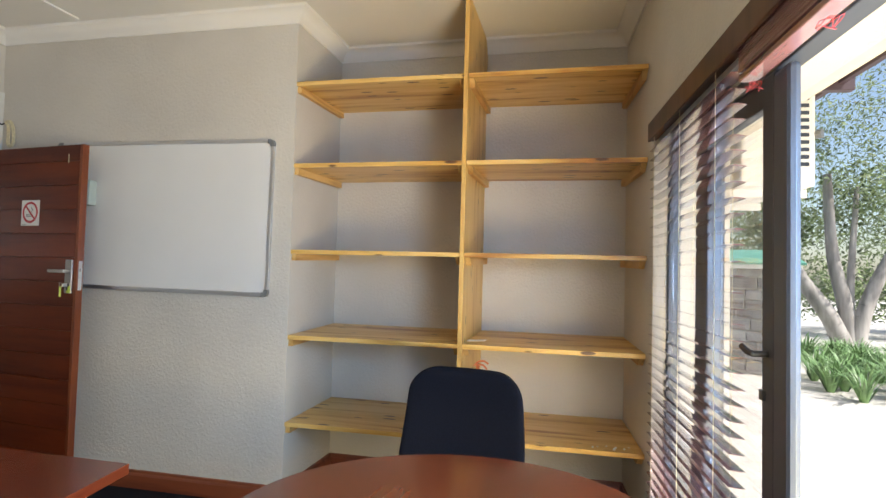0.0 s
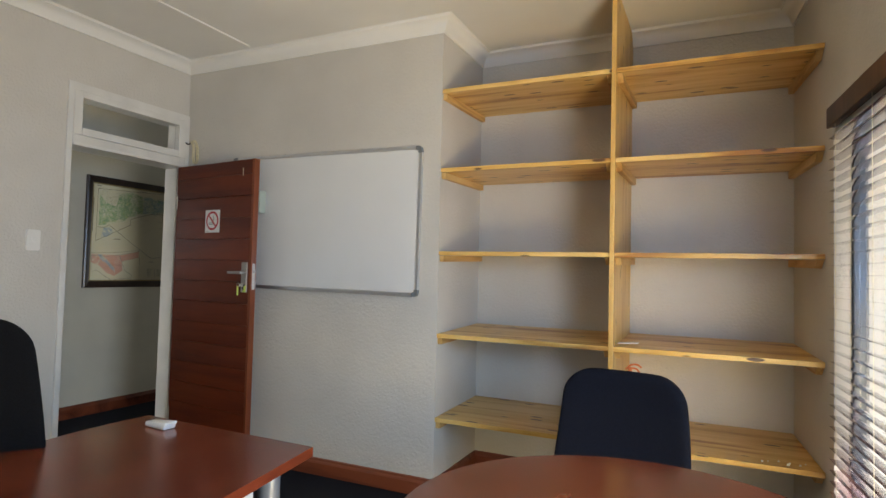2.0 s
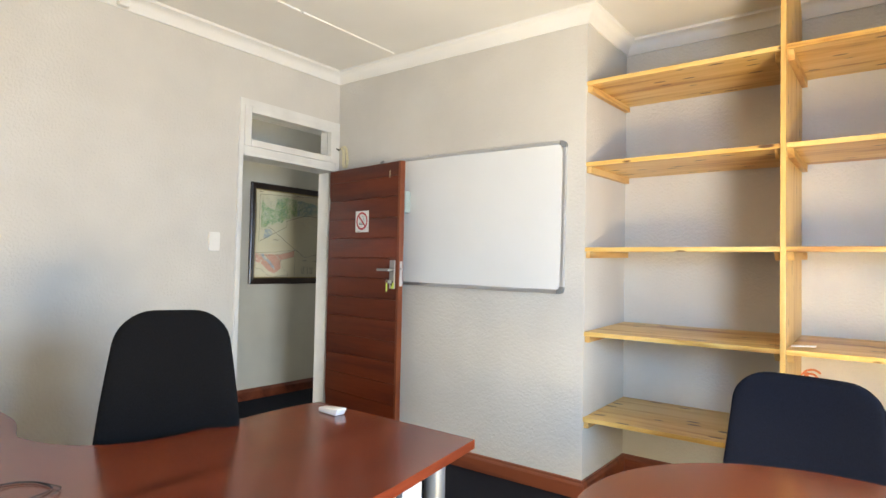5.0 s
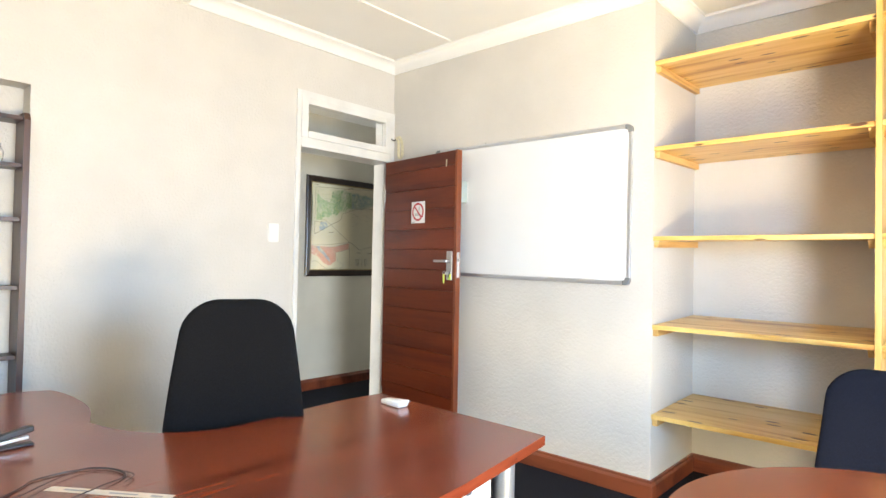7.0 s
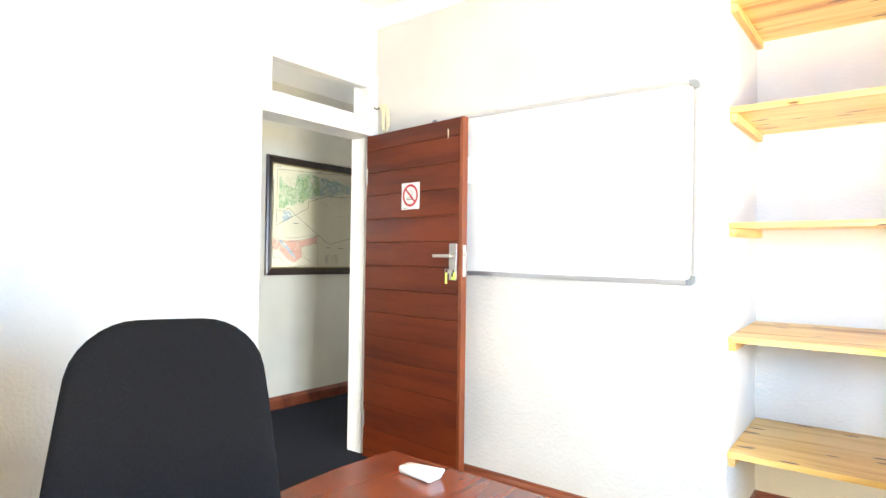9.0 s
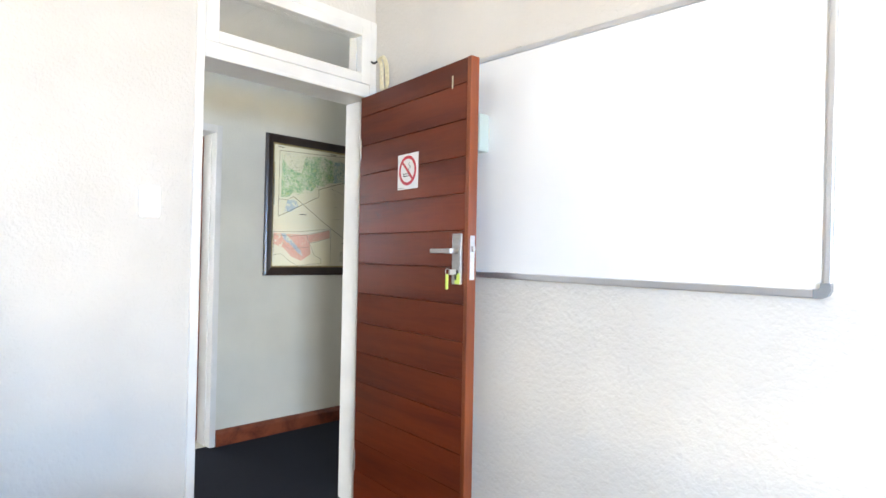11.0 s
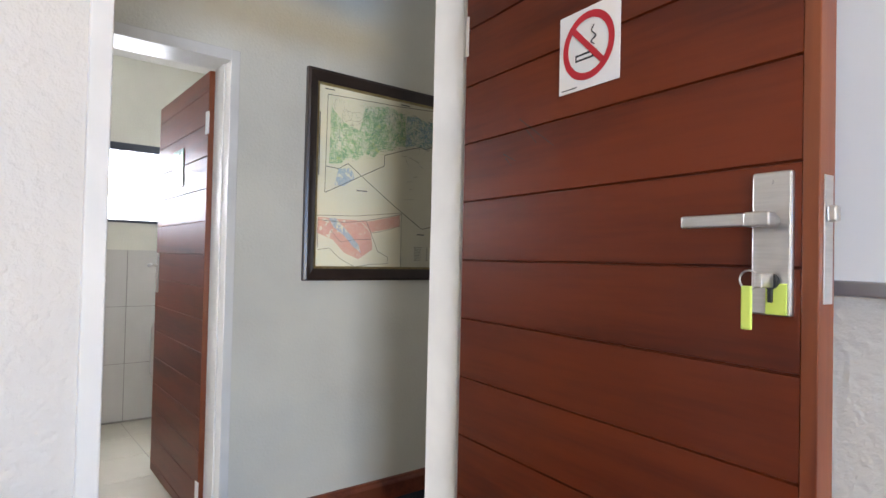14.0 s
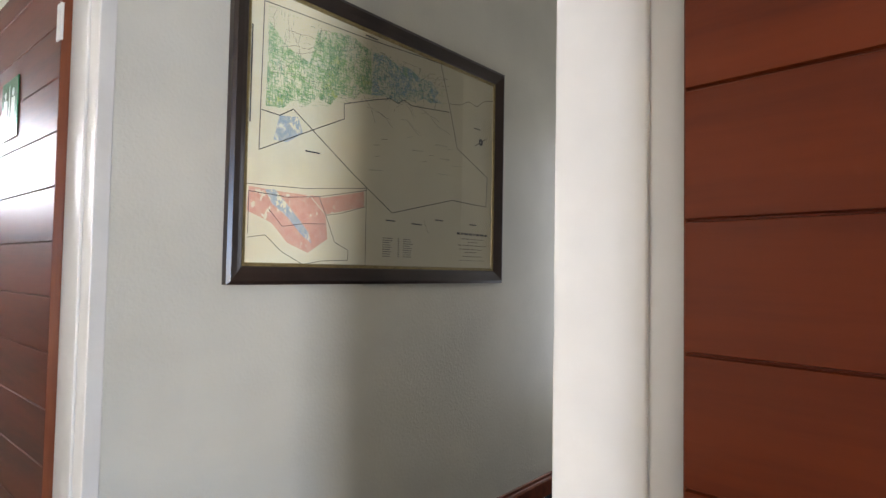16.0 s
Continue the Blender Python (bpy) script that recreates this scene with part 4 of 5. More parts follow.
hk = thing("cable_and_hook", (-3.34, NY, 2.15), label="cream cord looped from a dark hook beside the door frame", category="cord")
bm = bmesh.new()
tube(bm, spline([(-3.405, 3.285, 2.225), (-3.36, 3.27, 2.235), (-3.33, 3.265, 2.22), (-3.31, 3.27, 2.228)], 5), 0.005, 6)
cyl(bm, (-3.40, 3.285, 2.21), (-3.40, 3.285, 2.245), 0.008, seg=8)
part("hook", bm, BLACK, hk, "dark metal hook")
bm = bmesh.new()
for dx in (-0.009, 0.0, 0.009):
    tube(bm, spline([(-3.31 + dx, 3.28, 2.235), (-3.288 + dx, 3.28, 2.20), (-3.290 + dx, 3.285, 2.10), (-3.268 + dx, 3.285, 2.075), (-3.248 + dx, 3.285, 2.11), (-3.252 + dx, 3.28, 2.20), (-3.275 + dx, 3.275, 2.245), (-3.31 + dx, 3.28, 2.235)], 5), 0.004, 6)
part("cord_loop", bm, CREAM, hk, "cream cord loop", smooth=True)

# ---- brown bookcase in the wall recess ----
bk = thing("bookcase", (WX - 0.06, 0.3, 0), label="dark brown wooden bookcase standing in a wall recess", category="bookcase")
for y0, y1 in ((0.860, 0.886), (NW0 + 0.002, NW0 + 0.028)):
    pts = [(HX1 + 0.032, 0.002), (WX + 0.035, 0.002), (WX + 0.035, 1.925), (WX + 0.01, 1.962), (HX1 + 0.032, 1.962)]
    bm = bmesh.new()
    a = [bm.verts.new((x, y0, z)) for x, z in pts]
    b = [bm.verts.new((x, y1, z)) for x, z in pts]
    bm.faces.new(a)
    bm.faces.new(b[::-1])
    for k in range(5):
        bm.faces.new((a[k], a[(k + 1) % 5], b[(k + 1) % 5], b[k]))
    part("side_panel", bm, DARKWOOD, bk)
for z in (1.945, 1.715, 1.455, 1.125, 0.79, 0.40, 0.06):
    part("shelf", boxes((HX1 + 0.032, WX + 0.005, NW0 + 0.028, 0.860, z - 0.02, z), bevel=0.001), DARKWOOD, bk)
jar = thing("glass_jar", (-3.44, 0.77, 1.716), label="small clear glass ornament on the bookcase", category="glass")
bm = bmesh.new()
prof = [(0.020, 0), (0.032, 0.02), (0.034, 0.05), (0.024, 0.075), (0.018, 0.085), (0.024, 0.095), (0.022, 0.0955), (0.015, 0.086), (0.0, 0.08)]
rings = [[bm.verts.new((-3.44 + r * math.cos(2 * math.pi * k / 20), 0.77 + r * math.sin(2 * math.pi * k / 20), 1.716 + z)) for k in range(20)] for r, z in prof[:-1]]
for a, b in zip(rings, rings[1:]):
    for k in range(20):
        bm.faces.new((a[k], a[(k + 1) % 20], b[(k + 1) % 20], b[k]))
bm.faces.new(rings[0][::-1])
bm.faces.new(rings[-1])
part("vessel", bm, GLASS, jar, smooth=True)
fl = thing("papers", (-3.43, 0.6, 0.79), label="thin pile of white papers on the bookcase", category="papers")
part("stack", boxes((-3.49, -3.38, 0.45, 0.80, 0.791, 0.81), bevel=0.001), PLASTIC, fl)

# ---- map in the hall ----
MY0, MY1, MZ0, MZ1 = 3.425, 4.812, 1.107, 2.092
mp = thing("framed_map", (HX0, MY0, MZ0), label="large framed printed survey map behind glass, in a black frame", category="picture")
fw = 0.058
X = HX0
FP = [(0.001, 0.0), (0.024, 0.0), (0.030, 0.012), (0.022, 0.035), (0.014, 0.052), (0.008, fw), (0.001, fw)]


def picture_side(a, b, name, mat, prof):
    """A mitred moulding from corner a to b (y, z), inside to the left of the way."""
    d = Vector((b[0] - a[0], b[1] - a[1])).normalized()
    inn = Vector((-d.y, d.x))
    bm = bmesh.new()
    A = [bm.verts.new((X + x, a[0] + (inn.x + d.x) * o, a[1] + (inn.y + d.y) * o)) for x, o in prof]
    B = [bm.verts.new((X + x, b[0] + (inn.x - d.x) * o, b[1] + (inn.y - d.y) * o)) for x, o in prof]
    n = len(prof)
    for k in range(n):
        bm.faces.new((A[k], A[(k + 1) % n], B[(k + 1) % n], B[k]))
    bm.faces.new(A)
    bm.faces.new(B[::-1])
    part(name, bm, mat, mp)


corners = [(MY0, MZ0), (MY1, MZ0), (MY1, MZ1), (MY0, MZ1)]
for k in range(4):
    picture_side(corners[k], corners[(k + 1) % 4], "frame_side", FRAME_BLACK, FP)
GP = [(0.003, fw - 0.002), (0.011, fw - 0.002), (0.008, fw + 0.008), (0.003, fw + 0.010)]
for k in range(4):
    picture_side(corners[k], corners[(k + 1) % 4], "gilt_slip", GILT, GP)
part("sheet", boxes((X + 0.002, X + 0.004, MY0 + fw, MY1 - fw, MZ0 + fw, MZ1 - fw)), MAP_PAPER, mp, "yellowed map paper")
PXL = X + 0.0042


def patch(name, pts, mat, lift=0.0003, label=""):
    bm = bmesh.new()
    bm.faces.new([bm.verts.new((PXL + lift, y, z)) for y, z in pts])
    bm.normal_update()
    bmesh.ops.triangulate(bm, faces=bm.faces)
    part(name, bm, mat, mp, label)


def field_ink(name, colors, amount, scale):
    """Printed field tints: many small plots in several colours, with bare paper between them."""
    m = bpy.data.materials.new(name)
    m.use_nodes = True
    n, l = m.node_tree.nodes, m.node_tree.links
    b = n["Principled BSDF"]
    b.inputs["Roughness"].default_value = 0.7
    co, mpn, vo, no = n.new("ShaderNodeTexCoord"), n.new("ShaderNodeMapping"), n.new("ShaderNodeTexVoronoi"), n.new("ShaderNodeTexNoise")
    mpn.inputs["Scale"].default_value, mpn.inputs["Rotation"].default_value = (1, 1.4, 1), (0.35, 0, 0)
    l.new(co.outputs["Object"], mpn.inputs[0])
    vo.distance, vo.inputs["Scale"].default_value = "MANHATTAN", scale
    l.new(mpn.outputs[0], vo.inputs["Vector"])
    no.inputs["Scale"].default_value, no.inputs["Detail"].default_value = 9.0, 8
    l.new(co.outputs["Object"], no.inputs["Vector"])
    sep, ramp = n.new("ShaderNodeSeparateColor"), n.new("ShaderNodeValToRGB")
    l.new(vo.outputs["Color"], sep.inputs[0])
    e = ramp.color_ramp.elements
    ramp.color_ramp.interpolation = "CONSTANT"
    e[0].position, e[0].color = 0.0, (*colors[0], 1)
    e[1].position, e[1].color = 1.0 / len(colors), (*colors[1], 1)
    for k in range(2, len(colors)):
        c = e.new(k / len(colors))
        c.color = (*colors[k], 1)
    l.new(sep.outputs[0], ramp.inputs[0])
    add, th, mix = n.new("ShaderNodeMath"), n.new("ShaderNodeMapRange"), n.new("ShaderNodeMix")
    mix.data_type = "RGBA"
    add.operation = "MULTIPLY_ADD"
    add.inputs[1].default_value = 0.45
    l.new(sep.outputs[1], add.inputs[0])
    l.new(no.outputs[0], add.inputs[2])
    th.inputs["From Min"].default_value, th.inputs["From Max"].default_value = amount, amount + 0.05
    l.new(add.outputs[0], th.inputs[0])
    l.new(th.outputs[0], mix.inputs[0])
    mix.inputs[6].default_value = (0.58, 0.53, 0.36, 1)
    l.new(ramp.outputs[0], mix.inputs[7])
    l.new(mix.outputs[2], b.inputs["Base Color"])
    return m


def plot_ink(name, tones, cover):
    """Printed field tints in fine upright and level streaks that fray into the bare paper; the tone drifts across the sheet."""
    m = bpy.data.materials.new(name)
    m.use_nodes = True
    n, l = m.node_tree.nodes, m.node_tree.links
    b = n["Principled BSDF"]
    b.inputs["Roughness"].default_value = 0.7
    co, drift, ramp = n.new("ShaderNodeTexCoord"), n.new("ShaderNodeTexNoise"), n.new("ShaderNodeValToRGB")
    drift.inputs["Scale"].default_value, drift.inputs["Detail"].default_value, drift.inputs["Roughness"].default_value = 9.0, 6, 0.7
    l.new(co.outputs["Object"], drift.inputs["Vector"])
    l.new(drift.outputs[0], ramp.inputs[0])
    e = ramp.color_ramp.elements
    e[0].position, e[0].color = 0.34, (*tones[0], 1)
    e[1].position, e[1].color = 0.66, (*tones[-1], 1)
    for k in range(1, len(tones) - 1):
        c = e.new(0.34 + 0.32 * k / (len(tones) - 1))
        c.color = (*tones[k], 1)
    streaks = []
    for sc in ((1, 260, 34), (1, 40, 220)):
        mp_, no = n.new("ShaderNodeMapping"), n.new("ShaderNodeTexNoise")
        mp_.inputs["Scale"].default_value, mp_.inputs["Rotation"].default_value = sc, (0.12, 0, 0)
        no.inputs["Scale"].default_value, no.inputs["Detail"].default_value = 1.0, 3
        l.new(co.outputs["Object"], mp_.inputs[0])
        l.new(mp_.outputs[0], no.inputs["Vector"])
        streaks.append(no)
    top, add, th, mix = n.new("ShaderNodeMath"), n.new("ShaderNodeMath"), n.new("ShaderNodeMapRange"), n.new("ShaderNodeMix")
    top.operation, add.operation, mix.data_type = "MAXIMUM", "MULTIPLY_ADD", "RGBA"
    l.new(streaks[0].outputs[0], top.inputs[0])
    l.new(streaks[1].outputs[0], top.inputs[1])
    l.new(drift.outputs[0], add.inputs[0])
    add.inputs[1].default_value = 0.5
    l.new(top.outputs[0], add.inputs[2])
    th.inputs["From Min"].default_value, th.inputs["From Max"].default_value = cover, cover + 0.12
    l.new(add.outputs[0], th.inputs[0])
    l.new(th.outputs[0], mix.inputs[0])
    mix.inputs[6].default_value = (0.58, 0.53, 0.36, 1)
    l.new(ramp.outputs[0], mix.inputs[7])
    l.new(mix.outputs[2], b.inputs["Base Color"])
    return m


GREENS = plot_ink("map_green_fields", [(0.10, 0.27, 0.21), (0.15, 0.31, 0.16), (0.20, 0.35, 0.12), (0.12, 0.27, 0.13), (0.40, 0.44, 0.13)], 0.72)
BLUES = plot_ink("map_blue_fields", [(0.13, 0.24, 0.30), (0.11, 0.26, 0.19), (0.18, 0.28, 0.33), (0.13, 0.29, 0.16)], 0.72)
PINK = field_ink("map_pink_fields", [(0.56, 0.30, 0.21), (0.54, 0.27, 0.19), (0.57, 0.33, 0.23), (0.54, 0.31, 0.22)], 0.48, 60)
MBLUE = field_ink("map_blue_band", [(0.30, 0.35, 0.36), (0.33, 0.36, 0.36), (0.28, 0.33, 0.36), (0.36, 0.38, 0.36)], 0.56, 80)
patch("green_area", [(3.55, 1.66), (3.555, 1.93), (3.60, 1.885), (3.64, 1.86), (3.71, 1.84), (3.725, 1.90), (3.74, 1.96), (3.86, 1.985), (3.90, 1.985), (3.98, 1.96), (3.99, 1.80), (3.93, 1.795), (3.90, 1.765), (3.84, 1.77), (3.80, 1.72), (3.74, 1.73), (3.70, 1.69), (3.65, 1.70), (3.61, 1.665)], GREENS, label="green printed plots")
patch("blue_area", [(3.985, 1.80), (3.99, 1.96), (4.06, 1.965), (4.12, 1.945), (4.18, 1.955), (4.25, 1.93), (4.31, 1.935), (4.36, 1.90), (4.34, 1.875), (4.38, 1.86), (4.31, 1.845), (4.27, 1.855), (4.22, 1.825), (4.16, 1.83), (4.13, 1.80), (4.06, 1.81)], BLUES, 0.0004, "blue-green printed plots")
patch("blue_area", [(3.58, 1.56), (3.60, 1.64), (3.67, 1.65), (3.69, 1.60), (3.63, 1.56)], MBLUE, 0.0005, "blue printed plots")
patch("pink_area", [(3.495, 1.33), (3.50, 1.405), (3.60, 1.40), (3.72, 1.40), (3.79, 1.34), (3.80, 1.26), (3.72, 1.21), (3.64, 1.24), (3.58, 1.30)], PINK, label="pink printed plots")
patch("pink_area", [(3.722, 1.402), (3.78, 1.398), (3.96, 1.44), (3.965, 1.385), (3.793, 1.343)], PINK, label="pink printed plots")
patch("blue_band", [(3.555, 1.40), (3.59, 1.405), (3.64, 1.36), (3.72, 1.28), (3.735, 1.24), (3.69, 1.27), (3.64, 1.32), (3.58, 1.36)], MBLUE, 0.0007, "blue printed band")
bm = bmesh.new()
LN = PXL + 0.001
strip(bm, [(3.53, 1.52), (3.535, 1.985), (3.66, 1.99), (3.95, 2.00), (4.18, 2.015), (4.37, 2.025)], 0.003, LN)
strip(bm, [(4.37, 2.025), (4.44, 1.83), (4.486, 1.687), (4.707, 1.59), (4.70, 1.454), (4.457, 1.46), (4.102, 1.375), (3.90, 1.50), (3.65, 1.671), (3.60, 1.64), (3.535, 1.645)], 0.0032, LN)
strip(bm, [(3.53, 1.52), (3.70, 1.605), (3.86, 1.684), (3.858, 1.737), (4.0, 1.785), (4.083, 1.809), (4.12, 1.80), (4.154, 1.82), (4.20, 1.808), (4.427, 1.833)], 0.0032, LN)
strip(bm, [(4.43, 1.87), (4.50, 1.88), (4.56, 1.91), (4.62, 1.90), (4.68, 1.94), (4.752, 1.955)], 0.0022, LN)
strip(bm, [(3.484, 1.411), (3.70, 1.42), (3.97, 1.453), (3.972, 1.166)], 0.0022, LN)
strip(bm, [(3.50, 1.26), (3.50, 1.39), (3.64, 1.385), (3.76, 1.40), (3.79, 1.34), (3.83, 1.25), (3.89, 1.225), (3.89, 1.19), (3.78, 1.185), (3.70, 1.172), (3.62, 1.21), (3.56, 1.26), (3.50, 1.25)], 0.0022, LN)
strip(bm, [(3.76, 1.40), (3.97, 1.445)], 0.0022, LN)
strip(bm, [(3.57, 1.34), (3.62, 1.29), (3.70, 1.305), (3.79, 1.31)], 0.0018, LN)
strip(bm, [(3.79, 1.34), (3.85, 1.35), (3.965, 1.385)], 0.0018, LN)
for k in range(60):
    y = random.uniform(3.56, 4.36)
    z = random.uniform(1.74, 1.95)
    a = random.uniform(-0.5, 0.3) + (1.4 if k % 2 else 0)
    pts = [(y, z)]
    for _ in range(4):
        a += random.uniform(-0.5, 0.5)
        pts.append((pts[-1][0] + 0.03 * math.cos(a), min(1.97, max(1.70, pts[-1][1] + 0.03 * math.sin(a)))))
    strip(bm, pts, 0.0009, LN)
part("boundary_lines", bm, INK, mp, "fine black boundary lines")
for ink, n in ((GREENS, 420), (material("map_dark_green_ink", (0.10, 0.17, 0.12), 0.7), 230)):
    bm = bmesh.new()
    for k in range(n):
        y = random.gauss(3.92, 0.22)
        y = min(4.38, max(3.55, y))
        top = 1.975 - 0.10 * max(0, y - 4.0)
        low = 1.66 + 0.30 * min(0.5, max(0, y - 3.6))
        z = random.uniform(low, top)
        e = random.uniform(0.008, 0.04)
        if random.random() < 0.5:
            strip(bm, [(y, z), (y + e, z + 0.1 * e)], 0.0011, LN - 0.0002)
        else:
            strip(bm, [(y, z), (y + 0.08 * e, z + e * 0.7)], 0.0011, LN - 0.0002)
    part("plot_lines", bm, ink, mp, "fine hatch of printed plot lines", kind="stuff")
bm = bmesh.new()
for r in range(9):
    z = 1.278 - r * 0.0085
    for y0, w0 in ((4.055, 0.055), (4.165, 0.055)):
        strip(bm, [(y0, z), (y0 + w0 * random.uniform(0.7, 1), z)], 0.0022, LN)
    strip(bm, [(4.135, z), (4.145, z)], 0.003, LN)
for z, w0, t in ((1.322, 0.20, 0.009), (1.300, 0.14, 0.003), (1.287, 0.05, 0.003), (1.272, 0.19, 0.003), (1.255, 0.16, 0.003), (1.242, 0.09, 0.003), (1.224, 0.12, 0.003), (1.206, 0.16, 0.002)):
    y = 4.545
    while y < 4.545 + w0:
        e = y + random.uniform(0.012, 0.03)
        strip(bm, [(y - w0 / 2 + 0.05, z), (e - w0 / 2 + 0.05, z)], t, LN)
        y = e + 0.006
for y, z, w0 in ((3.70, 1.545, 0.06), (4.07, 1.345, 0.05), (4.21, 1.342, 0.06), (4.35, 1.368, 0.05), (4.58, 1.365, 0.05), (4.60, 1.80, 0.05), (3.95, 2.012, 0.06), (3.52, 2.01, 0.05)):
    strip(bm, [(y, z), (y + w0, z)], 0.005, LN)
strip(bm, [(3.497, 1.60), (3.497, 1.90)], 0.005, LN)
strip(bm, [(4.28, 1.36), (4.31, 1.31)], 0.0015, LN)
for k in range(14):
    y, z = random.uniform(3.95, 4.5), random.uniform(1.50, 1.70)
    strip(bm, [(y, z), (y + random.uniform(0.02, 0.09), z + 0.006)], 0.0011, LN)
part("print", bm, INK, mp, "rows of tiny illegible print", kind="stuff")
bm = bmesh.new()
sign_disc(bm, 0, 0, 0.004, 0.016, 0, 12)
bmesh.ops.transform(bm, matrix=Matrix.Translation((LN + 0.0003, 4.655, 1.745)) @ Matrix.Rotation(radians(90), 4, "Z"), verts=bm.verts)
strip(bm, [(4.61, 1.72), (4.70, 1.77)], 0.003, LN)
part("north_arrow", bm, INK, mp, "small north arrow")
g = part("glazing", boxes((X + 0.0075, X + 0.0095, MY0 + fw - 0.004, MY1 - fw + 0.004, MZ0 + fw - 0.004, MZ1 - fw + 0.004)), GLASS, mp, "clear picture glass")
g.visible_shadow = False

# ---- garden door, blinds ----
GF = thing("garden_door", matrix=GARDEN.copy(), label="charcoal aluminium glazed garden door, partly open", category="door", kind="structure")
fx0, fx1 = 0.065, 0.125
part("door_frame", boxes((fx0, fx1, OP1 - 0.022, OP1, 0.0, OPZ), (fx0, fx1, OP0, OP0 + 0.06, 0.0, OPZ), (fx0, fx1, OP0 + 0.06, OP1 - 0.022, OPZ - 0.05, OPZ), (fx0, fx1, OP0 + 0.06, OP1 - 0.022, -0.01, 0.03), bevel=0.004), ALU_DARK, GF)
part("mullion", boxes((0.062, 0.13, -0.735, -0.645, 0.03, OPZ - 0.052), bevel=0.006), ALU_DARK, GF)
part("leaf_stile", boxes((0.07, 0.12, -0.643, -0.56, 0.03, OPZ - 0.052), bevel=0.006), ALU_DARK, GF)
part("leaf_stile", boxes((0.055, 0.12, -1.345, -1.255, 0.03, OPZ - 0.055), bevel=0.010), ALU_DARK, GF)
part("leaf_stile", boxes((0.045, 0.078, -1.455, -1.348, 0.03, OPZ - 0.07), bevel=0.016), ALU_BLUE, GF, "blue-grey aluminium meeting stile")
part("leaf_rail", boxes((0.07, 0.11, -1.255, -0.735, 0.03, 0.13), (0.07, 0.11, -1.255, -0.735, OPZ - 0.13, OPZ - 0.052), bevel=0.004), ALU_DARK, GF)
for y0, y1 in ((-0.56, OP1 - 0.022), (-1.255, -0.735)):
    g = part("pane", boxes((0.088, 0.093, y0, y1, 0.03 if y0 > -0.6 else 0.13, OPZ - 0.13 if y0 < -0.6 else OPZ - 0.05)), GLASS, GF)
    g.visible_shadow = False
bm = bmesh.new()
cyl(bm, (0.055, -1.30, 1.13), (0.015, -1.30, 1.13), 0.009, seg=12)
tube(bm, spline([(0.018, -1.305, 1.13), (0.012, -1.275, 1.133), (0.012, -1.235, 1.143)], 4), 0.009, 8)
part("lever_handle", bm, BLACK, GF, "black lever handle", smooth=True)
part("lock_cylinder", boxes((0.046, 0.056, -1.29, -1.26, 1.00, 1.03), bevel=0.004), BLACK, GF)

vb = thing("wooden_blind", matrix=GARDEN.copy(), label="lowered blind of dark red-brown wooden slats over the garden door", category="blind")
part("headrail", boxes((-0.03, 0.03, -1.27, -0.15, 1.98, 2.04), bevel=0.003), DARKWOOD, vb)
part("valance", boxes((-0.044, -0.033, -2.98, -0.19, 1.967, 2.052), bevel=0.003), DARKWOOD, vb, "dark wooden valance board")


def slat_mesh():
    bm = bmesh.new()
    w, L = 0.023, 1.10
    prof = [(-w, 0.0), (-w * 0.4, 0.0022), (w * 0.4, 0.0022), (w, 0.0), (w * 0.4, -0.0006), (-w * 0.4, -0.0006)]
    a = [bm.verts.new((x, -L, z)) for x, z in prof]
    b = [bm.verts.new((x, 0, z)) for x, z in prof]
    bm.faces.new(a)
    bm.faces.new(b[::-1])
    for k in range(6):
        bm.faces.new((a[k], a[(k + 1) % 6], b[(k + 1) % 6], b[k]))
    return bm


first = part("slat", slat_mesh(), SLAT, vb)
z, k = 1.930, 0
while z > 0.12:
    s = first if k == 0 else new("slat", first.data)
    s.parent = vb
    s.matrix_basis = Matrix.Translation((-0.003, -0.145 + random.uniform(-0.003, 0.003), z)) @ Matrix.Rotation(radians(4 + random.uniform(-1.5, 1.5)), 4, "Y") @ Matrix.Rotation(random.uniform(-0.002, 0.002), 4, "X")
    z -= 0.0455
    k += 1
part("bottom_rail", boxes((-0.027, 0.021, -1.25, -0.14, 0.075, 0.095), bevel=0.003), DARKWOOD, vb)
bm = bmesh.new()
for y in (-0.26, -0.70, -1.12):
    for x in (-0.029, 0.023):
        cyl(bm, (x, y, 0.09), (x, y, 1.98), 0.0011, seg=5)
part("ladder_cord", bm, CREAM, vb, "thin pale ladder cords")

rb = thing("wooden_blind", matrix=GARDEN.copy(), label="raised blind of stacked dark slats with tangled red cord", category="blind")
part("headrail", boxes((-0.03, 0.03, -2.94, -1.29, 1.98, 2.04), bevel=0.003), DARKWOOD, rb)
first = part("slat", boxes((-0.025, 0.025, -1.60, 0, -0.0012, 0.0012), bevel=0.0008), SLAT, rb)
for k in range(22):
    s = first if k == 0 else new("slat", first.data)
    s.parent = rb
    s.matrix_basis = Matrix.Translation((-0.003, -1.31 + random.uniform(-0.004, 0.004), 1.974 - 0.0034 * k))
part("bottom_rail", boxes((-0.027, 0.021, -2.91, -1.31, 1.878, 1.896), bevel=0.003), SLAT, rb)
for y in (-1.34, -1.76):
    bm = bmesh.new()
    pts = [(-0.003 + random.uniform(-0.02, 0.02), y + random.uniform(-0.03, 0.03), 1.873 - random.uniform(0, 0.03)) for _ in range(14)]
    tube(bm, spline(pts, 4), 0.0011, 5)
    part("tangled_cord", bm, RED_CORD, rb, "tangled bright red cord")

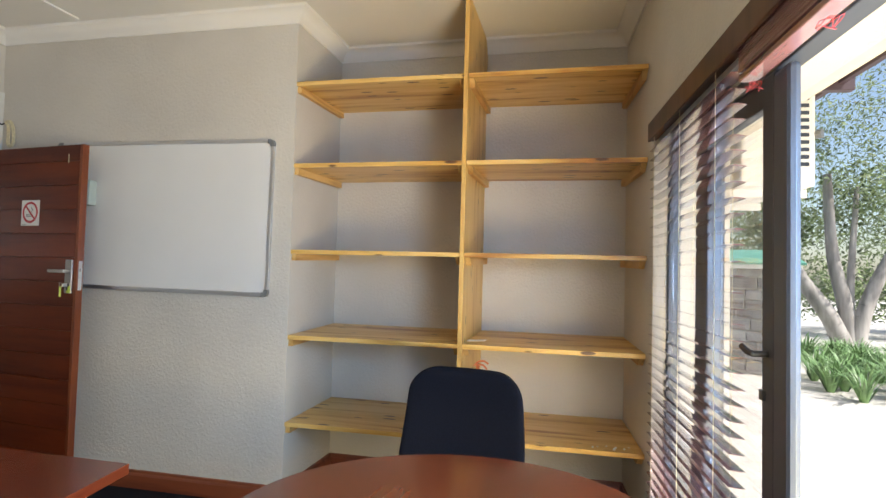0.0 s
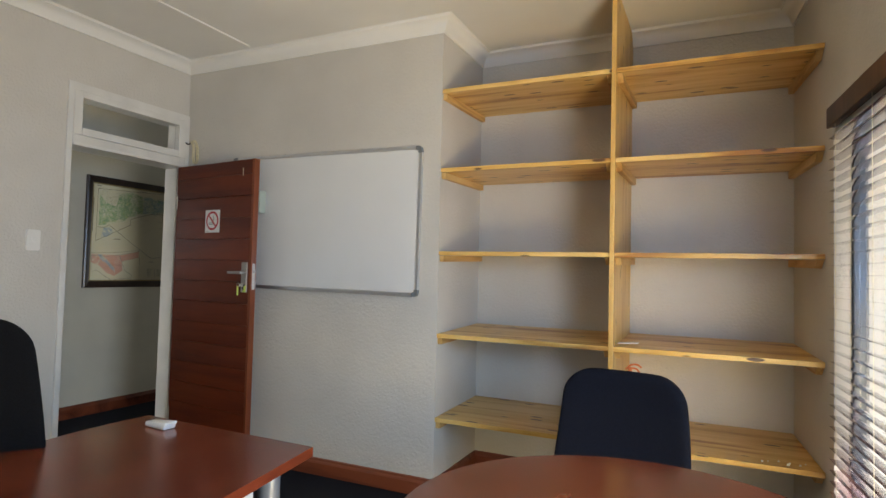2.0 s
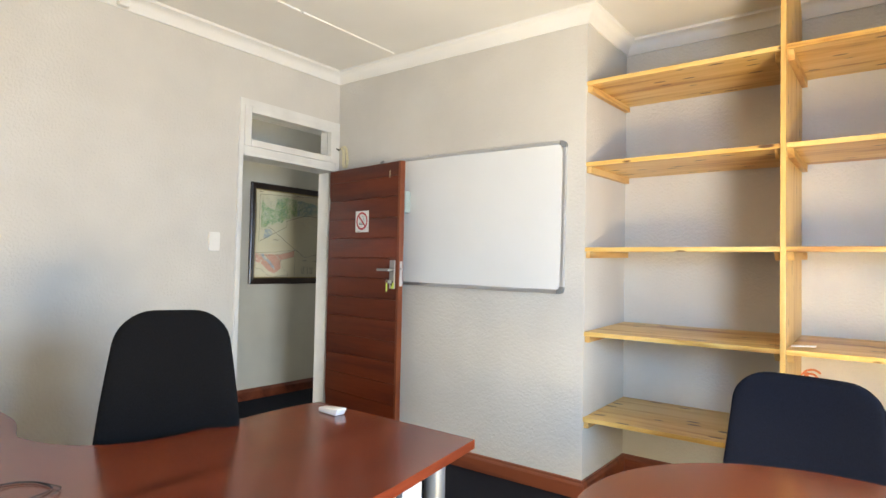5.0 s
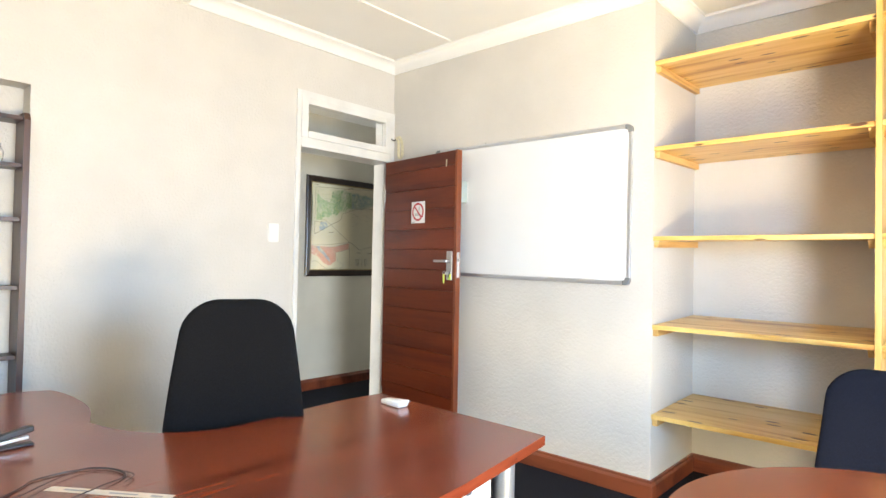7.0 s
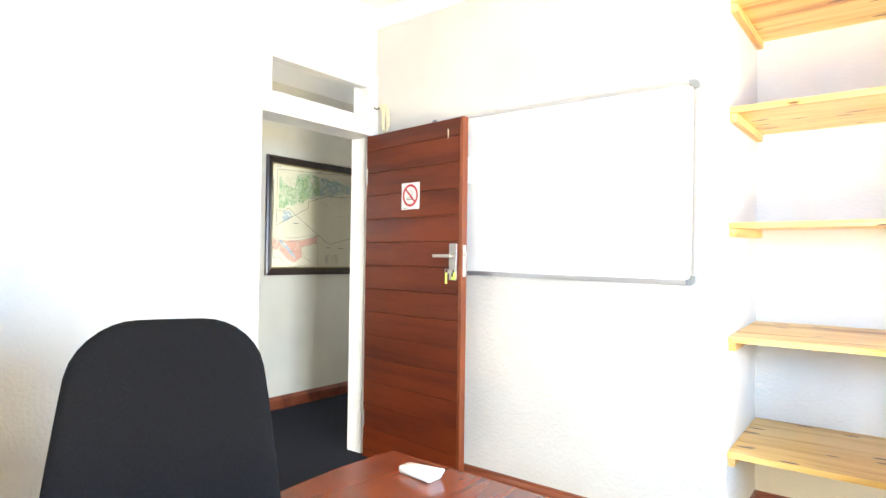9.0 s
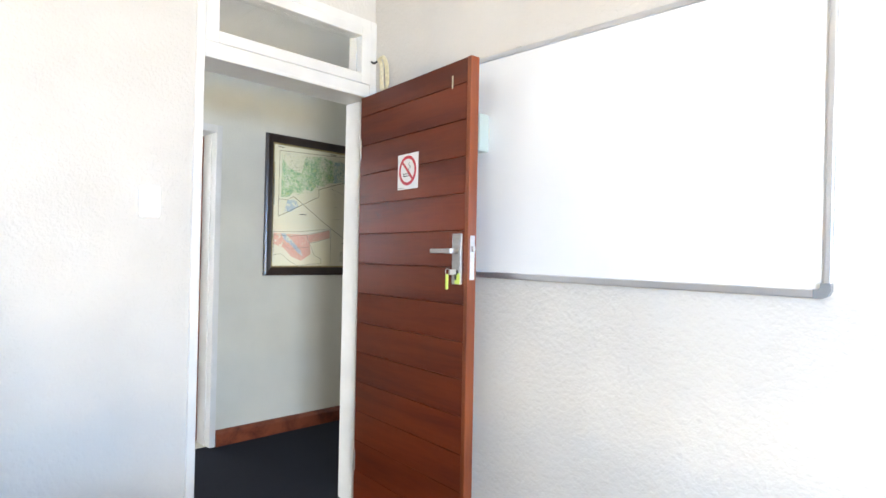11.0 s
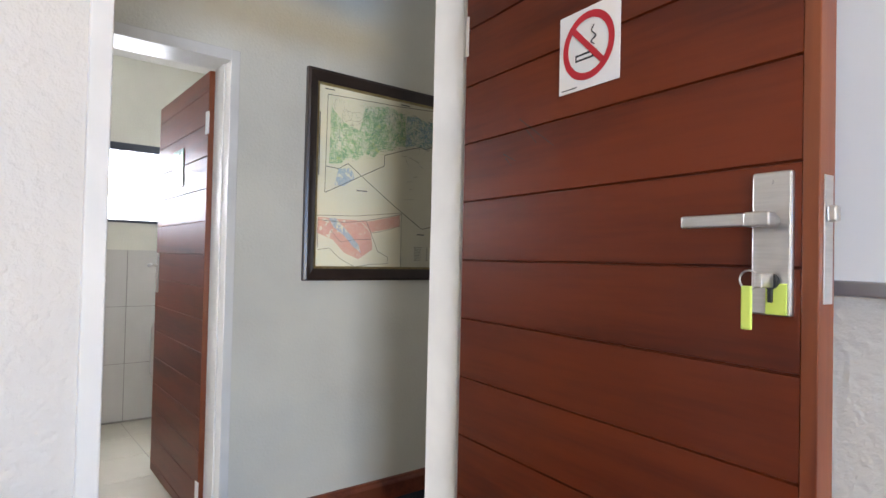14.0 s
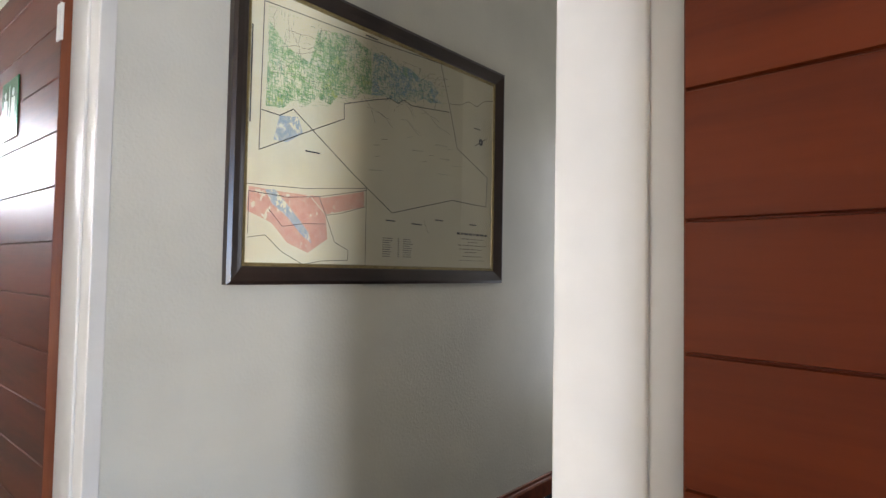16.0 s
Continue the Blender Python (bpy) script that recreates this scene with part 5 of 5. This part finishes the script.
# ---- outdoors ----
part("ground", boxes((1.0, 60, -40, 60, -0.30, -0.10), (-60, WCX - 0.2, -40, 60, -0.30, -0.10)), PAVING, label="pale sunlit paving and bare earth around the building", category="ground", kind="structure")
part("eave_soffit", boxes((WT, 1.32, -6.3, 6.4, 2.68, 2.70), m=GARDEN), SOFFIT, label="cream boarded eave soffit", category="eaves", kind="structure")
ev = thing("roof_edge", matrix=GARDEN.copy(), label="purple-brown painted roof edge beam over the garden door", category="roof", kind="structure")
part("fascia", boxes((1.32, 1.36, -6.3, 6.5, 2.58, 2.82), bevel=0.004), FASCIA, ev)
for k in range(30):
    part("soffit_board", boxes((WT, 1.32, -2.6 + 0.30 * k + 0.004, -2.6 + 0.30 * (k + 1) - 0.004, 2.665, 2.68), bevel=0.002), SOFFIT, ev)
for k in range(5):
    part("rafter_tail", boxes((1.05, 1.42, -1.6 + 1.25 * k, -1.54 + 1.25 * k, 2.54, 2.665), bevel=0.004), FASCIA, ev)
part("outer_wall", boxes((WT, WT + 0.05, 1.0, 6.4, -0.1, 2.66), (WT, WT + 0.05, OP1, 1.0, -0.1, 2.66), (WT, WT + 0.05, OP0, OP1, OPZ, 2.66), m=GARDEN), EXT_WALL, label="sunlit plaster outer wall", category="wall", kind="structure")
part("roof_slab", boxes((-0.2, 1.5, -6.3, 6.5, 2.95, 3.05), m=GARDEN), FASCIA, label="roof over the eave", category="roof", kind="structure")

ac = thing("air_conditioner", matrix=GARDEN @ Matrix.Translation((0.44, 0.0, 1.79)), label="white outdoor air-conditioner unit with dark side louvres under the eave", category="air conditioner")
part("casing", boxes((0, 0.34, 0, 0.80, 0, 0.58), bevel=0.02), PLASTIC, ac)
for k in range(11):
    part("louvre", boxes((0.10, 0.305, -0.006, 0.004, 0.10 + 0.036 * k, 0.118 + 0.036 * k), bevel=0.002), ALU_DARK, ac, "dark louvre slot")
bm = bmesh.new()
cyl(bm, (0.335, 0.03, 0.26), (0.365, 0.0, 0.26), 0.022, seg=16)
part("valve", bm, GREYPLASTIC, ac)
for y in (0.1, 0.66):
    part("bracket", boxes((-0.07, 0.34, y, y + 0.04, -0.04, 0.0)), PLASTIC, ac)

# garden wall of stones with a green sheet roof behind it
SW = Matrix.Translation((2.2, 10.2, 0)) @ Matrix.Rotation(radians(-12), 4, "Z")
gw = thing("stone_shed", matrix=SW, label="low grey stone shed with pale mortar and a green sheet roof", category="shed")
part("wall", boxes((-1.6, 1.35, 0.04, 2.2, -0.1, 1.55)), MORTAR, gw)
bm = boxes((-1.75, 1.5, -0.15, 2.4, 1.60, 1.63))
bmesh.ops.rotate(bm, cent=(0, 0, 1.6), matrix=Matrix.Rotation(radians(7), 3, "X"), verts=bm.verts)
part("roof", bm, ROOF_GREEN, gw, "green sheet roof")
part("fascia", boxes((-1.7, 1.45, -0.12, -0.09, 1.52, 1.60)), PLASTIC, gw, "white eave board")
row, z = 0, -0.06
while z < 1.45:
    h = random.uniform(0.13, 0.19)
    x = -1.58 + random.uniform(0, 0.1)
    while x < 1.2:
        wd = random.uniform(0.18, 0.38)
        bm = bmesh.new()
        box(bm, x + 0.012, x + wd - 0.012, 0.0, 0.045, z + 0.012, z + h - 0.012)
        for v in bm.verts:
            v.co += Vector((random.uniform(-0.01, 0.01), random.uniform(-0.008, 0.006), random.uniform(-0.01, 0.01)))
        part("stone", bm, STONE, gw)
        x += wd
    z += h


def leafy(name, matrix, trunks, clumps, n, spread, leaf, size, label, seed):
    """A tree: tapered limbs and a crown of many small leaves gathered in uneven clumps."""
    rnd = random.Random(seed)
    t = thing(name, matrix=matrix, label=label, category="tree")
    bm = bmesh.new()
    for pts, r0, r1 in trunks:
        q = spline(pts, 5)
        m = len(q) - 1
        for i in range(m):
            cyl(bm, q[i], q[i + 1], r0 + (r1 - r0) * i / m, r0 + (r1 - r0) * (i + 1) / m, seg=10)
    part("trunk", bm, BARK, t, smooth=True)
    verts, faces = [], []
    for cx, cy, cz, rad in clumps:
        for _ in range(n):
            d = Vector((rnd.gauss(0, 1), rnd.gauss(0, 1), rnd.gauss(0, 1))).normalized() * rad * rnd.random() ** 0.45
            c = Vector((cx, cy, cz)) + Vector((d.x * spread, d.y * spread, d.z * 0.8))
            u = Vector((rnd.gauss(0, 1), rnd.gauss(0, 1), rnd.gauss(0, 1))).normalized()
            v = u.orthogonal().normalized()
            s = size * rnd.uniform(0.6, 1.3)
            k = len(verts)
            verts += [c - u * s, c + v * s * 0.42, c + u * s, c - v * s * 0.42]
            faces.append((k, k + 1, k + 2, k + 3))
    me = bpy.data.meshes.new("crown")
    me.from_pydata([tuple(v) for v in verts], [], faces)
    me.materials.append(leaf)
    ob = new("crown", me)
    ob.parent = t
    return t


leafy("tree", Matrix.Translation((5.5, 13.0, -0.1)),
      [([(0, 0, 0), (-0.35, 0, 0.8), (-0.9, 0.1, 1.7), (-1.3, 0.2, 3.0)], 0.20, 0.09), ([(0.05, 0, 0), (0, 0.1, 0.9), (-0.2, 0.2, 2.0), (-0.3, 0.2, 3.6)], 0.18, 0.08),
       ([(0.1, 0, 0), (0.3, 0, 1.0), (0.8, 0, 2.1), (1.7, 0, 3.4)], 0.17, 0.08), ([(0, 0, 0), (0.15, 0.3, 1.4), (0.4, 0.6, 3.4)], 0.11, 0.04)],
      [(-1.4, 0.2, 3.6, 1.0), (-0.4, 0.4, 4.2, 1.1), (0.9, 0.1, 3.5, 1.0), (1.9, 0, 3.9, 1.0), (0.3, 1.2, 2.9, 0.9), (-0.9, 0.9, 2.6, 0.7), (1.8, 0.6, 2.6, 0.8), (0.6, 0, 5.0, 1.2)],
      1500, 1.1, LEAF, 0.055, "multi-stemmed grey-barked garden tree with small sunlit leaves", 3)
leafy("tree", Matrix.Translation((3.6, 17.5, -0.1)), [([(0, 0, 0), (0.2, 0, 1.6), (-0.2, 0.2, 3.6)], 0.16, 0.06)],
      [(-1.2, 0, 3.0, 1.2), (0.4, 0, 3.8, 1.4), (1.6, 0.4, 2.9, 1.2), (-0.2, 0, 5.0, 1.3)], 1300, 1.1, LEAF, 0.07, "small-leaved garden tree by the stone shed", 4)
for k, (x, y, s) in enumerate(((8.5, 17.5, 1.0), (11.5, 19.5, 1.1), (14.5, 18.5, 1.1), (6.4, 20.0, 1.2))):
    leafy("tree", Matrix.Translation((x, y, -0.1)), [([(0, 0, 0), (0.1, 0, 1.4), (0.2, 0.2, 3.2)], 0.14, 0.06)],
          [(-0.9 * s, 0, 1.2, 1.1 * s), (0.8 * s, 0, 1.3, 1.1 * s), (0, 0.3, 2.6, 1.3 * s), (-0.6, 0, 3.9, 1.1 * s)], 1300, 1.2, LEAF, 0.08, "dense dark green garden tree beyond the lawn", 10 + k)

rnd = random.Random(8)
for k in range(28):
    cy = 8.3 + 0.15 * k
    cx = 3.35 + (cy - 8.0) * 0.22 + rnd.uniform(0.0, 1.5)
    p = thing("agapanthus", (cx, cy, -0.1), label="clump of arching green strap leaves in the garden bed", category="plant", group="garden bed plants")
    bm = bmesh.new()
    for _ in range(46):
        a, ln, w0 = rnd.uniform(0, 6.283), rnd.uniform(0.55, 0.9), rnd.uniform(0.014, 0.022)
        lean, prev = rnd.uniform(0.25, 0.9), None
        d, n = Vector((math.cos(a), math.sin(a), 0)), Vector((-math.sin(a), math.cos(a), 0))
        for i in range(5):
            f = i / 4
            c = Vector((cx, cy, -0.1)) + d * (0.04 + ln * lean * f ** 1.2) + Vector((0, 0, ln * (1.25 * f - (0.55 + 0.4 * lean) * f * f)))
            w = w0 * (1 - f * 0.9)
            pair = (bm.verts.new(c - n * w), bm.verts.new(c + n * w))
            if prev:
                bm.faces.new((prev[0], prev[1], pair[1], pair[0]))
            prev = pair
    part("leaves", bm, LEAF_PALE, p, kind="stuff")

# ---- washroom tiles, last ----
def tile(parent, mat, x0, x1, y0, y1, z0, z1):
    part("tile", boxes((x0, x1, y0, y1, z0, z1)), mat, parent)


for r in range(3):
    for k in range(5):
        y0 = 3.112 - 0.6 * 2 + 0.6 * k
        tile(wc_tiling, WALL_TILE, WCX + 0.004, WCX + 0.012, max(1.6, y0) + 0.002, min(4.2, y0 + 0.6) - 0.002, 0.407 * r + 0.018, 0.407 * (r + 1) + 0.014)
for i in range(6):
    for k in range(7):
        x0, y0 = WCX + 0.4 * i, 3.10 - 0.4 * 4 + 0.4 * k
        x1 = min(x0 + 0.4, HX0 - 0.03)
        if x1 - x0 > 0.05 and y0 < 4.2:
            tile(wc_floor, TILE, x0 + 0.002, x1 - 0.002, max(1.6, y0) + 0.002, min(4.2, y0 + 0.4) - 0.002, 0.0, 0.004)
